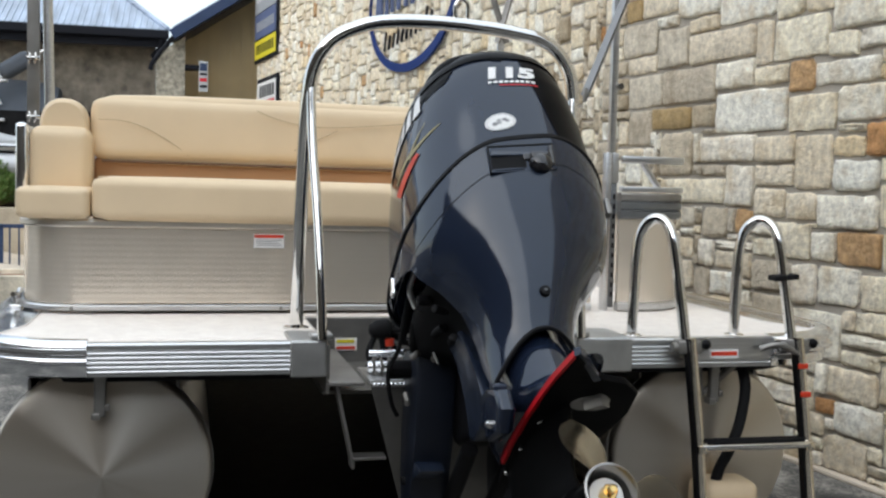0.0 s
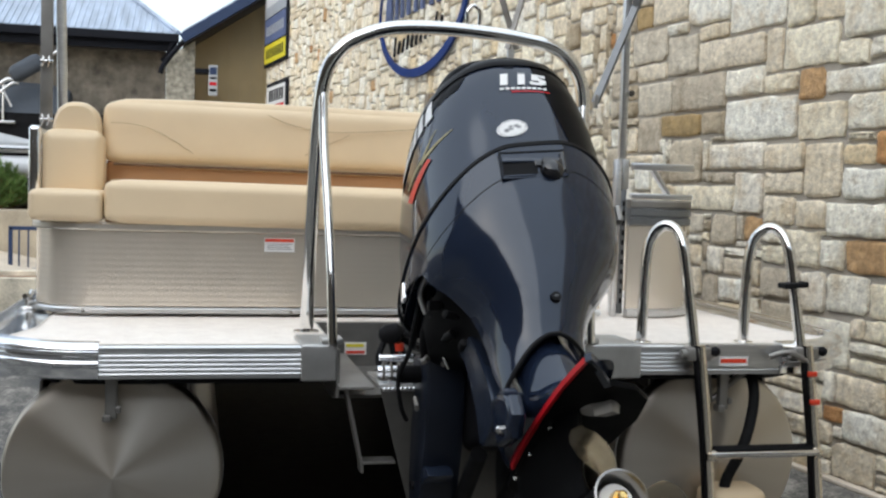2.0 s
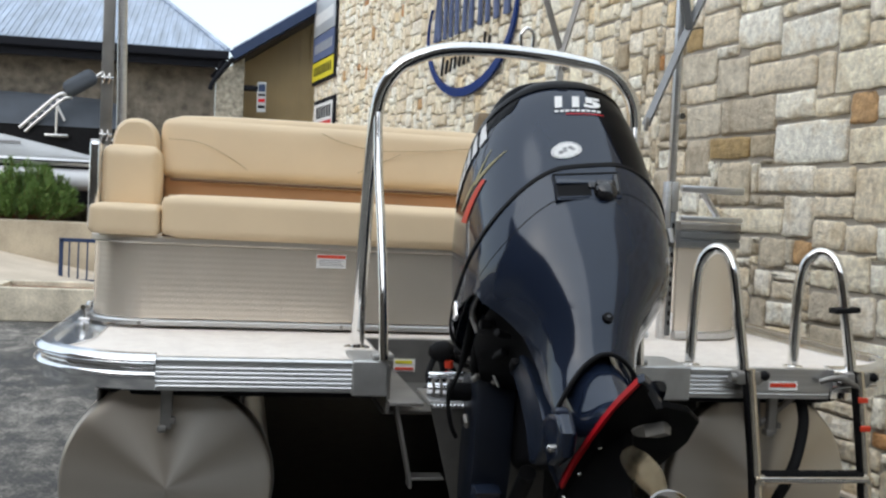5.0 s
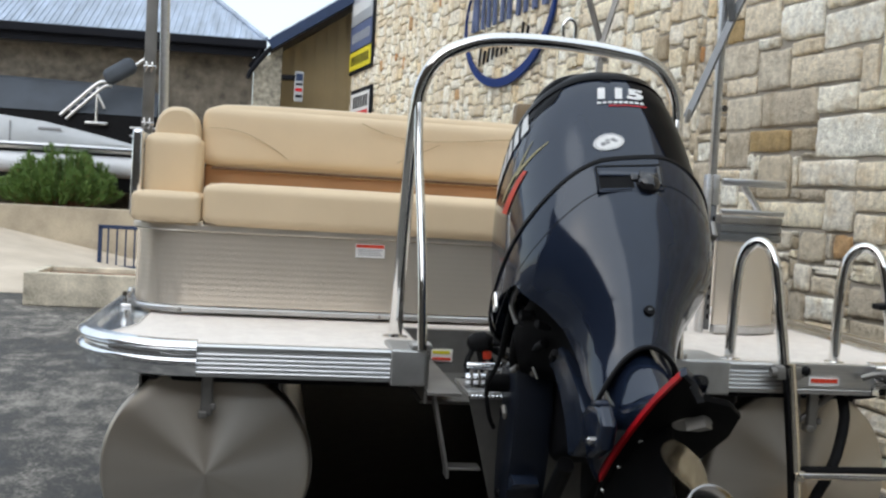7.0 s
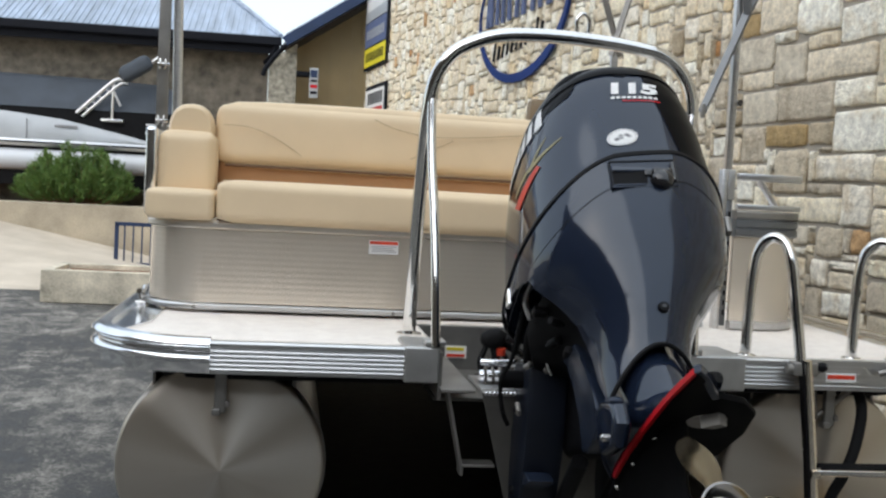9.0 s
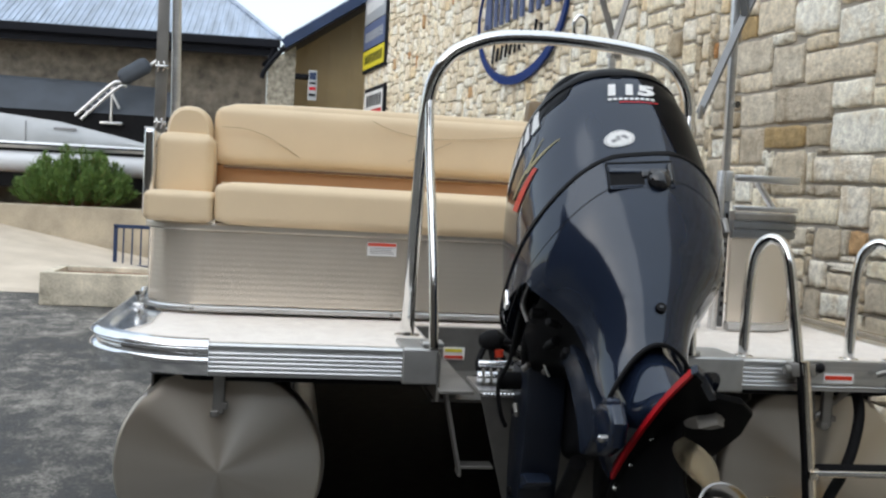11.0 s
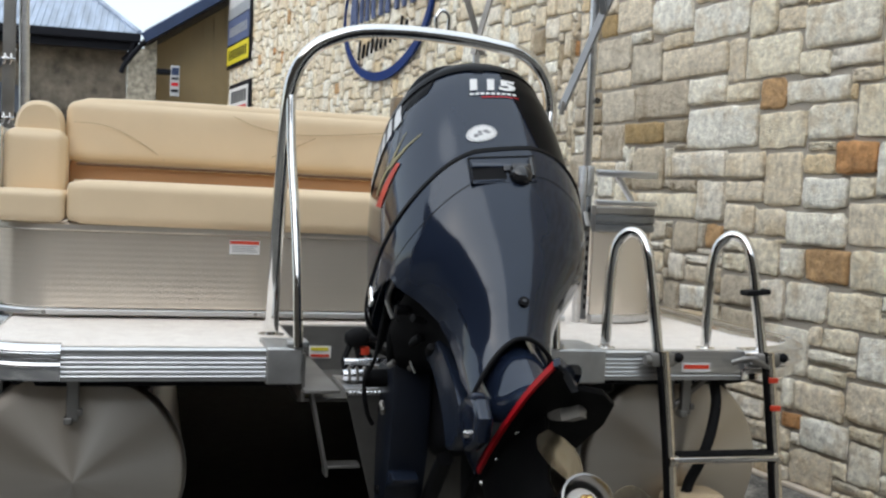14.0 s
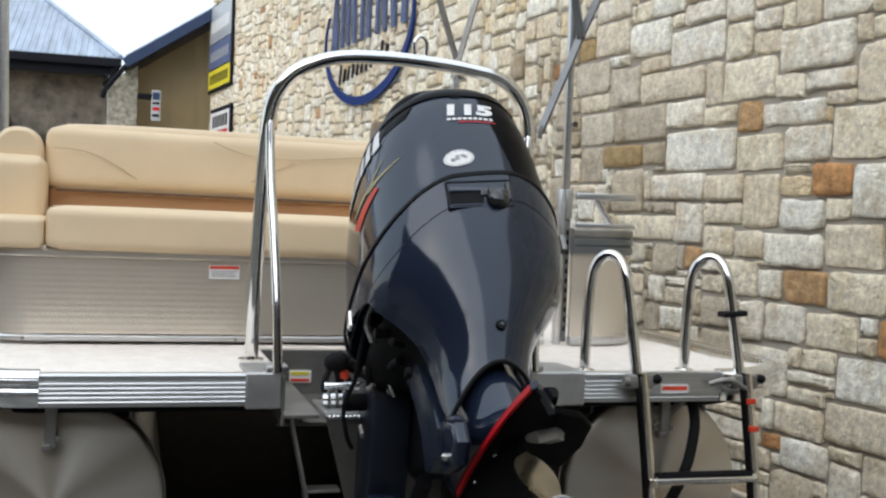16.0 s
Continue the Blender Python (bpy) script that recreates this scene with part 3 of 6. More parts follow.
for k in range(9):
    part("print_bar", box(-0.044, -0.041, -0.68 + k * 0.16, -0.58 + k * 0.16, -0.6, -0.44), M_dark_fascia, triple)
    part("print_bar", box(-0.044, -0.041, -0.68 + k * 0.16, -0.58 + k * 0.16, -0.2, -0.04), M_hullgrey, triple)
    part("print_bar", box(-0.044, -0.041, -0.68 + k * 0.16, -0.58 + k * 0.16, 0.3, 0.5), M_white, triple)
hire = wall_thing("sign_board", "small white sign board with dark frame and red band", "sign", 13.95, 2.9)
part("board", box(-0.03, 0.0, -0.84, 0.8, -0.3, 0.36, 0.01), M_dark_fascia, hire)
part("panel", box(-0.04, -0.031, -0.72, 0.72, -0.22, 0.28), M_white, hire)
part("red_band", box(-0.044, -0.041, -0.66, 0.66, -0.16, -0.04), M_red, hire)
for k in range(6):
    part("print_bar", box(-0.044, -0.041, -0.62 + k * 0.2, -0.48 + k * 0.2, 0.02, 0.22), M_dark_fascia, hire)

logo = wall_thing("wall_emblem", "large navy cut-out emblem with tall letter bars in a ring", "sign", 6.72, 3.5)
bm = bmesh.new()
rows = []
for k in range(41):
    a = radians(155 + 215 * k / 40)
    q = math.sin(math.pi * k / 40)
    th = 0.02 + 0.17 * max(0.0, math.sin(math.pi * (k / 40 - 0.1) / 0.9)) * (0.6 + 0.4 * (k / 40))
    ro, ri = (1.42, 0.8), (1.42 - th, 0.8 - th * 0.62)
    # local y is reversed so that the crescent thickens towards the boat's stern
    o, i = (-ro[0] * math.cos(a + math.pi) , ro[1] * math.sin(a)), (-ri[0] * math.cos(a + math.pi), ri[1] * math.sin(a))
    rows.append([(-0.03, -o[0] * -1 * -1, o[1]), (0.0, -o[0] * -1 * -1, o[1]), (0.0, -i[0] * -1 * -1, i[1]), (-0.03, -i[0] * -1 * -1, i[1])])
part("crescent", loft(rows, True, bm), M_emblem, logo, "navy crescent ring")
bars = [(1.12, 0.12, -0.14), (0.98, 0.1, 0.1), (0.78, 0.09, 0.0), (0.58, 0.09, 0.0), (0.36, 0.1, 0.08), (0.12, 0.1, -0.04), (-0.1, 0.11, 0.0), (-0.38, 0.1, 0.0), (-0.6, 0.1, 0.06), (-0.86, 0.13, 0.1), (-1.14, 0.17, -0.06)]
for s, w, lean in bars:
    w *= 0.72
    part("letter_bar", sweep([(-0.015, s, -0.08), (-0.015, s + lean * 0.5, 0.4), (-0.015, s + lean, 0.95)], [(-w / 2, -0.015), (w / 2, -0.015), (w / 2, 0.015), (-w / 2, 0.015)], up=(1, 0, 0)), M_signblue, logo)
part("letter_bar", sweep([(-0.015, 0.96, 0.02), (-0.015, 1.14, 0.06)], [(-0.06, -0.012), (0.06, -0.012), (0.06, 0.012), (-0.06, 0.012)], up=(1, 0, 0)), M_signblue, logo)
for k in range(11):
    s = 0.85 - k * 0.15
    part("script_bar", sweep([(-0.01, s, -0.5 + 0.012 * k), (-0.01, s - 0.05, -0.28 - 0.07 * (k % 3 > 0) + 0.012 * k)], [(-0.016, -0.01), (0.016, -0.01), (0.016, 0.01), (-0.016, 0.01)], up=(1, 0, 0)), M_dark_fascia, logo)

# ---- boat ----
ZD = 1.02
STERN, BOW, BEAM = 0.0, 6.3, 1.335
boat = thing("pontoon_boat", "aluminium pontoon boat with champagne side panels and flecked deck", "boat")


def deck_outline(inset, notch=True):
    r = 0.34 - inset
    w = BEAM - inset
    y0, y1 = STERN + inset, BOW - inset
    nx = 0.362
    pts = [(-w, y1), *arc(-w + r, y0 + r, r, 180, 270)]
    if notch:
        pts += [(-nx, y0), (-nx, 0.62), (nx, 0.62), (nx, y0)]
    pts += [*arc(w - r, y0 + r, r, 270, 360), (w, y1)]
    return pts


part("deck", extrude_outline(deck_outline(0.03), ZD - 0.05, ZD), M_deck, boat, "flecked pinkish-beige vinyl deck")
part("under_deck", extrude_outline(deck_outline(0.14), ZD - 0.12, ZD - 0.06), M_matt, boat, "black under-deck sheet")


def trim_section(x_ribs=True):
    pts = [(0.0, -0.082), (0.028, -0.082)]
    for i in range(5):
        z = -0.074 + i * 0.0125
        pts += [(0.0295, z), (0.034, z + 0.003), (0.0345, z + 0.005), (0.033, z + 0.008), (0.0295, z + 0.011)]
    pts += [(0.034, -0.008), (0.034, 0.002), (0.028, 0.008), (0.0, 0.008)]
    return pts


def straight_trim(x0, x1, name="stern_trim"):
    bm = bmesh.new()
    sec = trim_section()
    a = [bm.verts.new((x0, 0.03 - u, ZD + v)) for u, v in sec]
    b = [bm.verts.new((x1, 0.03 - u, ZD + v)) for u, v in sec]
    n = len(sec)
    for i in range(n):
        bm.faces.new((a[i], a[(i + 1) % n], b[(i + 1) % n], b[i]))
    bm.faces.new(a[::-1])
    bm.faces.new(b)
    return part(name, bm, M_alu, boat, "ribbed extruded aluminium edge trim")


straight_trim(-0.995, -0.462)
straight_trim(0.54, 0.995)


def corner_section():
    pts = [(0.0, -0.086), (0.036, -0.08)]
    for c in (-0.038, 0.0):
        pts += [(0.036, c - 0.018), *[(0.037 + 0.019 * math.sin(math.pi * k / 8), c - 0.013 + 0.03 * k / 8) for k in range(9)]]
    pts += [(0.036, 0.014), (0.0, 0.016)]
    return pts


for side in (-1, 1):
    r = 0.34
    ring = [(side * p[0], p[1], ZD) for p in arc(-BEAM + r, r, r, 270, 180, 14)] + [(-side * -BEAM, 1.2, ZD)]
    path = [Vector((side * (-0.992), 0.0, ZD))] + [Vector(p) for p in ring[:-1]] + [Vector((side * -BEAM, y, ZD)) for y in (0.7, 1.2, 3, BOW)]
    sec = corner_section()
    bm = bmesh.new()
    rows = []
    for i, p in enumerate(path):
        a, b = path[max(i - 1, 0)], path[min(i + 1, len(path) - 1)]
        t = (b - a).normalized()
        out = Vector((-t.y, t.x, 0)) * (1 if side > 0 else -1)
        rows.append([p - out * 0.03 + out * u + Vector((0, 0, v)) for u, v in sec])
    part("corner_trim", loft(rows, True, bm), M_polish, boat, "bright rounded aluminium corner trim", smooth=True)

# plain sheet strip between the deck covering and the corner
for side in (-1, 1):
    pts = [(side * x, y) for x, y in [(-1.305, 0.3), (-1.305, 2.4), (-1.2, 2.4), (-1.2, 0.42), (-1.22, 0.34), (-1.262, 0.2)]]
    part("edge_plate", extrude_outline(pts, ZD + 0.001, ZD + 0.005), M_polish, boat, "smooth aluminium edge plate")

# cast end blocks beside the motor well
for side, reach in ((-1, 0.462), (1, 0.54)):
    x0, x1 = sorted((side * reach, side * 0.362))
    part("end_block", box(x0, x1, -0.012, 0.2, ZD - 0.09, ZD + 0.012, 0.006), M_cast, boat, "dull cast aluminium end block")
    x0, x1 = sorted((side * 0.362, side * 0.352))
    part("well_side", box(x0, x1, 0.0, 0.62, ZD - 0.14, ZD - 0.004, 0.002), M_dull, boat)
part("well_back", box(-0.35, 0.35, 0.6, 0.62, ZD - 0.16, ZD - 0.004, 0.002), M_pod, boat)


def pontoon(cx):
    R, c = 0.298, Vector((cx, 0.0, 0.643))
    prof = [(0.1, 0.0001), (0.106, 0.03), (0.12, 0.1), (0.136, 0.19), (0.15, 0.262), (0.156, 0.286), (0.159, R - 0.006), (0.166, R), (0.2, R + 0.004), (0.215, R), (BOW - 0.7, R), (BOW - 0.2, 0.2), (BOW + 0.1, 0.05)]
    ob = part("pontoon", revolve(prof, "Y", 72, caps=False), M_spun, boat, "brushed aluminium pontoon tube with round end cap", smooth=True)
    ob.location = c
    part("weld_seam", moved(revolve([(0.204, R + 0.002), (0.207, R + 0.006), (0.21, R + 0.002)], "Y", 72), Matrix.Translation(c)), M_cast, boat)
    for s in (-1, 1):
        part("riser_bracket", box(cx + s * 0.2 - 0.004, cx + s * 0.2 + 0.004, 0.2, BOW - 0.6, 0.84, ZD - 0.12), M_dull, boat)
    eye = part("tie_down_bracket", box(cx - 0.02, cx + 0.012, 0.075, 0.1, 0.815, 0.935, 0.005), M_dull, boat)
    part("bracket_bolt", box(cx - 0.026, cx - 0.002, 0.068, 0.106, 0.808, 0.828, 0.004), M_dull, eye)
    part("bracket_bolt", box(cx + 0.008, cx + 0.022, 0.07, 0.09, 0.832, 0.85, 0.003), M_dull, eye)
    return ob


pontoon(-0.961)
pontoon(0.86)
for i in range(14):
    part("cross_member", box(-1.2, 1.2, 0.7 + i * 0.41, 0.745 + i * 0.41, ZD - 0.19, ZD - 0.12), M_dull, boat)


# trailer under the tubes
trailer = thing("boat_trailer", "low dark steel bunk trailer carrying the pontoons", "trailer", at=pose(0, 3.0, 0))
for cx in (-0.953, 0.86):
    part("bunk", box(cx - 0.14, cx + 0.14, -2.6, 3.0, 0.3, 0.352, 0.01), M_soil, trailer, "carpeted wooden bunk")
    part("frame_rail", box(cx - 0.05, cx + 0.05, -2.7, 3.4, 0.1, 0.3, 0.008), M_matt, trailer)
    for y in (-2.4, -0.5, 1.0, 2.8):
        part("jack_foot", box(cx - 0.1, cx + 0.1, y - 0.12, y + 0.12, 0.0, 0.1, 0.01), M_matt, trailer)
# added black sheet that stands in for the deep shade under the boat
part("liner", box(-0.9, 0.81, -2.4, 3.2, 0.222, 0.23), M_rubber, trailer, "added black sheet standing in for the shade under the boat")
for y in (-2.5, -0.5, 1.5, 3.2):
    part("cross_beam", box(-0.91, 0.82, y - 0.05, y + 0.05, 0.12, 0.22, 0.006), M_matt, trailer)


# motor pod: sloping welded box under the well
def pod():
    bm = bmesh.new()
    def plate(pts, t):
        b = bmesh.new()
        q = [Vector(p) for p in pts]
        nrm = (q[1] - q[0]).cross(q[2] - q[0]).normalized() * t
        lo, hi = [b.verts.new(p) for p in q], [b.verts.new(p + nrm) for p in q]
        b.faces.new(lo[::-1]); b.faces.new(hi)
        for i in range(len(q)):
            b.faces.new((lo[i], lo[(i + 1) % len(q)], hi[(i + 1) % len(q)], hi[i]))
        return b
    return plate


plate = pod()
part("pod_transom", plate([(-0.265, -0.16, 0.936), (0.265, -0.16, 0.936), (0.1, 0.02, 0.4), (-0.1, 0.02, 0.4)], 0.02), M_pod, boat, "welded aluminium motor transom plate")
part("pod_top", box(-0.26, 0.26, -0.16, 0.1, 0.928, 0.938, 0.002), M_alu, boat)
bead = bmesh.new()
for i in range(46):
    box(-0.258 + i * 0.0112, -0.2475 + i * 0.0112, -0.168, -0.158, 0.931, 0.941, 0.003, 1, bead)
part("weld_bead", bead, M_polish, boat, "bright rippled weld bead", True)
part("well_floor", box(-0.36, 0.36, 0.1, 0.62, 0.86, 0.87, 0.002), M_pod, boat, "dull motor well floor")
for side in (-1, 1):
    hanger = part("pod_hanger", sweep([(side * 0.335, 0.0, 0.915), (side * 0.285, 0.0, 0.69)], [(-0.004, -0.05), (0.004, -0.05), (0.004, 0.012), (-0.004, 0.012)], up=(0, -1, 0)), M_dull, boat, "bent aluminium pod hanger")
    part("hanger_flange", box(*sorted((side * 0.287, side * 0.19)), -0.012, 0.05, 0.694, 0.702, 0.002), M_dull, hanger)
    part("hanger_lip", box(*sorted((side * 0.289, side * 0.28)), -0.012, 0.05, 0.67, 0.7, 0.002), M_dull, hanger)
    part("pod_lip", box(*sorted((side * 0.262, side * 0.36)), -0.05, 0.55, 0.912, 0.922, 0.002), M_dull, boat)


# ---- fence panels ----
def fluted_profile(z0, z1, step=0.0195, depth=0.00032):
    pts, z = [], z0
    while z < z1 - 1e-6:
        pts += [(0.0, z), (depth, z + step * 0.35), (depth, z + step * 0.6), (0.0, min(z + step * 0.95, z1))]
        z += step
    pts.append((0.0, z1))
    return pts


def fence(name, path, label):
    """Panel, bottom rail and top rail carried along one path of (x, y)."""
    path = [Vector((x, y, 0)) for x, y in path]
    def carry(sec):
        rows = []
        for i, p in enumerate(path):
            a, b = path[max(i - 1, 0)], path[min(i + 1, len(path) - 1)]
            t = (b - a).normalized()
            out = Vector((t.y, -t.x, 0))
            rows.append([p + out * u + Vector((0, 0, v)) for u, v in sec])
        return loft(rows, True)
    holder = part(name, carry(fluted_profile(ZD + 0.035, 1.302) + [(-0.02, 1.302), (-0.02, ZD + 0.035)]), M_panel, boat, label, smooth=True)
    rail = [(-0.024, 0.0), (0.006, 0.0), (0.012, 0.006), (0.012, 0.022), (0.006, 0.03), (-0.024, 0.03)]
    part("bottom_rail", carry([(u, v * 0.7 + ZD + 0.01) for u, v in rail]), M_alu, holder, smooth=True)
    part("top_rail", carry([(u * 1.1, v * 0.9 + 1.302) for u, v in rail]), M_rail, holder, smooth=True)
    return holder


R0 = 0.2
left_path = [(-1.27, 5.9), (-1.27, 2.0), *arc(-1.27 + R0, 0.7 + R0, R0, 180, 270, 12), (-0.8, 0.7), (-0.4, 0.7), (0.1, 0.7), (0.68, 0.7)]
fence_left = fence("stern_panel", left_path, "champagne fluted aluminium fence panel with bright rails")
right_path = [(0.79, 0.72), (0.84, 0.72), *arc(1.1 - 0.22, 0.72 + 0.22, 0.22, 270, 360, 12), (1.1, 2.2), (1.1, 5.9)]


def smooth_panel(path):
    path = [Vector((x, y, 0)) for x, y in path]
    def carry(sec):
        rows = []
        for i, p in enumerate(path):
            a, b = path[max(i - 1, 0)], path[min(i + 1, len(path) - 1)]
            t = (b - a).normalized()
            out = Vector((t.y, -t.x, 0))
            rows.append([p + out * u + Vector((0, 0, v)) for u, v in sec])
        return loft(rows, True)
    holder = part("side_panel", carry([(0, ZD + 0.03), (0, 1.36), (-0.02, 1.36), (-0.02, ZD + 0.03)]), M_panel, boat, "smooth champagne curved fence panel", smooth=True)
    rail = [(-0.026, 0.0), (0.006, 0.0), (0.013, 0.006), (0.013, 0.024), (0.006, 0.03), (-0.026, 0.03)]
    part("bottom_rail", carry([(u, v + ZD + 0.004) for u, v in rail]), M_alu, holder, smooth=True)
    for z, m in ((1.36, M_brace), (1.392, M_brace), (1.424, M_dull)):
        part("top_rail", carry([(u, v + z) for u, v in rail]), m, holder, smooth=True)
    return holder


smooth_panel(right_path)

# warning label on the stern panel
lab = part("warning_label", box(-0.523, -0.423, 0.6925, 0.6945, 1.242, 1.288, 0.0), M_white, fence_left, "white warning label with red heading bar")
part("label_heading", box(-0.521, -0.425, 0.6915, 0.6924, 1.275, 1.286), M_redorange, lab)
for i in range(4):
    part("label_line", box(-0.515, -0.43 - 0.006 * (i % 3), 0.6915, 0.6924, 1.249 + i * 0.006, 1.2515 + i * 0.006), M_grey, lab)
for x in (-1.1, -0.43, 0.0):
    part("rivet", moved(revolve([(0.0, 0.0001), (0.002, 0.005), (0.006, 0.007)], "Y", 12), Matrix.Translation((x, 0.684, ZD + 0.02))), M_dull, fence_left)


# ---- cushions ----
def cushion(x0, x1, y0, y1, z0, z1, r=0.035, puff=0.012, cuts=14):
    bm = bmesh.new()
    bmesh.ops.create_cube(bm, size=2)
    bmesh.ops.subdivide_edges(bm, edges=bm.edges[:], cuts=cuts, use_grid_fill=True)
    h = Vector(((x1 - x0) / 2, (y1 - y0) / 2, (z1 - z0) / 2))
    c = Vector(((x0 + x1) / 2, (y0 + y1) / 2, (z0 + z1) / 2))
    r = min(r, *h)
    for v in bm.verts:
        q = v.co.copy()
        # crowd the grid towards the edges so that the rounding stays fine
        q = Vector([math.copysign(1 - (1 - abs(a)) ** 1.0, a) for a in q])
        p = Vector((q.x * h.x, q.y * h.y, q.z * h.z))
        core = Vector([max(-h[i] + r, min(h[i] - r, p[i])) for i in range(3)])
        d = p - core
        if d.length > 1e-9:
            lim = max(abs(d.x), abs(d.y), abs(d.z)) / r
            p = core + d.normalized() * r * lim
        for i in range(3):
            j, k = (i + 1) % 3, (i + 2) % 3
            if abs(q[i]) > 0.999:
                p[i] += math.copysign(puff * (1 - q[j] ** 4) * (1 - q[k] ** 4), q[i])
        v.co = c + p
    return bm


part("bunk_pad", moved(cushion(0.79, 0.97, -0.02, 0.115, 0.36, 0.582, 0.028, 0.004, 10), Matrix.Translation((0, -3.0, 0))), M_vinyl, trailer, "tan foam pad with rounded edges", True)
part("pad_post", moved(box(0.86, 0.91, 0.02, 0.07, 0.0, 0.38, 0.006), Matrix.Translation((0, -3.0, 0))), M_matt, trailer)

bench = thing("stern_bench", "tan vinyl stern bench with saddle-brown band and stitched seams", "bench", at=pose(-0.45, 1.0, 1.335, 0, 0.4, 0))


def on_bench(name, bm, mat, label="", lean=0.0, pivot=None, smooth=True):
    if lean:
        bm = moved(bm, Matrix.Translation(pivot) @ Matrix.Rotation(radians(lean), 4, "X") @ Matrix.Translation(-Vector(pivot)))
    return part(name, moved(bm, Matrix.Translation((0.45, -1.0, -1.335))), mat, bench, label, smooth)


BX1 = 0.36
on_bench("seat_base", box(-1.04, BX1, 0.76, 1.3, ZD, 1.345, 0.01), M_vinyl_dark)
on_bench("seat_cushion", cushion(-1.038, BX1, 0.66, 1.16, 1.322, 1.464, 0.032, 0.005, 26), M_vinyl, "thick tan vinyl seat cushion")
on_bench("end_cushion", cushion(-1.268, -1.045, 0.665, 1.0, 1.326, 1.424, 0.02, 0.004, 18), M_vinyl)
on_bench("lumbar_band", cushion(-1.06, BX1, 1.1, 1.2, 1.43, 1.54, 0.02, 0.008, 18), M_vinyl_dark, "saddle-brown vinyl lumbar band")
back = on_bench("backrest", cushion(-1.068, BX1, 1.07, 1.22, 1.518, 1.752, 0.04, 0.014, 22), M_vinyl, "tan vinyl backrest with curved stitched seam", -4, (0, 1.12, 1.53))
on_bench("arm_cushion", cushion(-1.268, -1.073, 0.98, 1.16, 1.4, 1.626, 0.026, 0.008, 18), M_vinyl)
bm = bmesh.new()
half = [(0.083 * math.copysign(abs(math.cos(radians(a))) ** 0.8, math.cos(radians(a))), 0.118 * abs(math.sin(radians(a))) ** 0.8) for a in range(0, 181, 10)]
outline = [(-1.165 + x, 1.615 + z) for x, z in half]
rows = []
for yy, k in ((1.04, 0.86), (1.05, 0.95), (1.07, 1.0), (1.15, 1.0), (1.17, 0.95), (1.18, 0.86)):
    rows.append([(-1.165 + (x + 1.165) * k, yy, 1.615 + (z - 1.615) * k) for x, z in outline])
on_bench("head_roll", loft(rows, True, bm), M_vinyl, "rounded tan vinyl headrest")


def seam(pts):
    return sweep(smooth_path(pts, 8), 0.0016)


on_bench("seam", seam([(-1.05, 1.057, 1.665), (-0.97, 1.054, 1.663), (-0.9, 1.055, 1.645), (-0.83, 1.057, 1.61), (-0.775, 1.062, 1.575), (-0.74, 1.067, 1.548)]), M_piping)
on_bench("seam", seam([(-0.5, 1.054, 1.72), (-0.42, 1.054, 1.69), (-0.3, 1.054, 1.67), (-0.15, 1.054, 1.675), (0.1, 1.054, 1.7), (0.3, 1.054, 1.72)]), M_piping)
on_bench("seam", seam([(-0.36, 1.056, 1.58), (-0.28, 1.055, 1.62), (-0.2, 1.054, 1.66)]), M_piping)
on_bench("welt", sweep([(-1.04, 1.078, 1.5195), (BX1 - 0.02, 1.078, 1.5195)], 0.005), M_welt, "dark welt under the backrest")
for zz in (1.342, 1.46):
    on_bench("piping", sweep([(-1.02, 0.672 if zz < 1.4 else 0.69, zz), (BX1 - 0.02, 0.672 if zz < 1.4 else 0.69, zz)], 0.003), M_piping if zz < 1.4 else M_vinyl)

# side rail post at the corner of the fence
part("rail_post", box(-1.312, -1.272, 0.97, 1.01, 1.335, 1.645, 0.014, 4), M_polish, boat, "bright side rail end post", True)
part("side_rail", box(-1.305, -1.28, 1.01, 5.9, 1.6, 1.64, 0.005), M_alu, boat)
part("side_rail", box(-1.305, -1.28, 1.01, 5.9, 1.34, 1.37, 0.005), M_alu, boat)

# ---- canopy frame ----
canopy = thing("folded_canopy", "folded aluminium canopy poles clamped beside the bench", "canopy", at=pose(-1.3, 1.5, 1.6))


def on_canopy(name, bm, mat, label=""):
    return part(name, moved(bm, Matrix.Translation((1.3, -1.5, -1.6))), mat, canopy, label, True)


on_canopy("pole", box(-1.345, -1.3, 1.49, 1.515, 1.6, 2.9, 0.005), M_dull, "dull flat aluminium pole")
on_canopy("pole", sweep([(-1.262, 1.52, 1.6), (-1.275, 1.52, 2.2), (-1.29, 1.52, 2.9)], 0.019), M_alu, "bright round aluminium pole")
for z in (1.915, 1.69):
    on_canopy("clamp", box(-1.345, -1.295, 1.475, 1.49, z - 0.007, z + 0.007, 0.003), M_chrome)
    on_canopy("clamp_bolt", sweep([(-1.337, 1.48, z - 0.02), (-1.33, 1.472, z), (-1.334, 1.48, z + 0.02)], 0.004), M_chrome)
    on_canopy("clamp_bolt", sweep([(-1.317, 1.48, z - 0.02), (-1.31, 1.472, z), (-1.312, 1.48, z + 0.02)], 0.004), M_chrome)

# right-hand gate post with rails and braces
post = thing("gate_post", "bright aluminium gate post with stub rails and folding braces", "post", at=pose(0.785, 0.78, ZD))


def on_post(name, bm, mat, label=""):
    return part(name, moved(bm, Matrix.Translation((-0.785, -0.78, -ZD))), mat, post, label, True)


on_post("lower_post", box(0.75, 0.773, 0.765, 0.8, ZD, 1.6, 0.003), M_alu, "square aluminium post")
on_post("hinge_strip", box(0.775, 0.797, 0.77, 0.79, ZD + 0.01, 1.5, 0.003), M_brace)
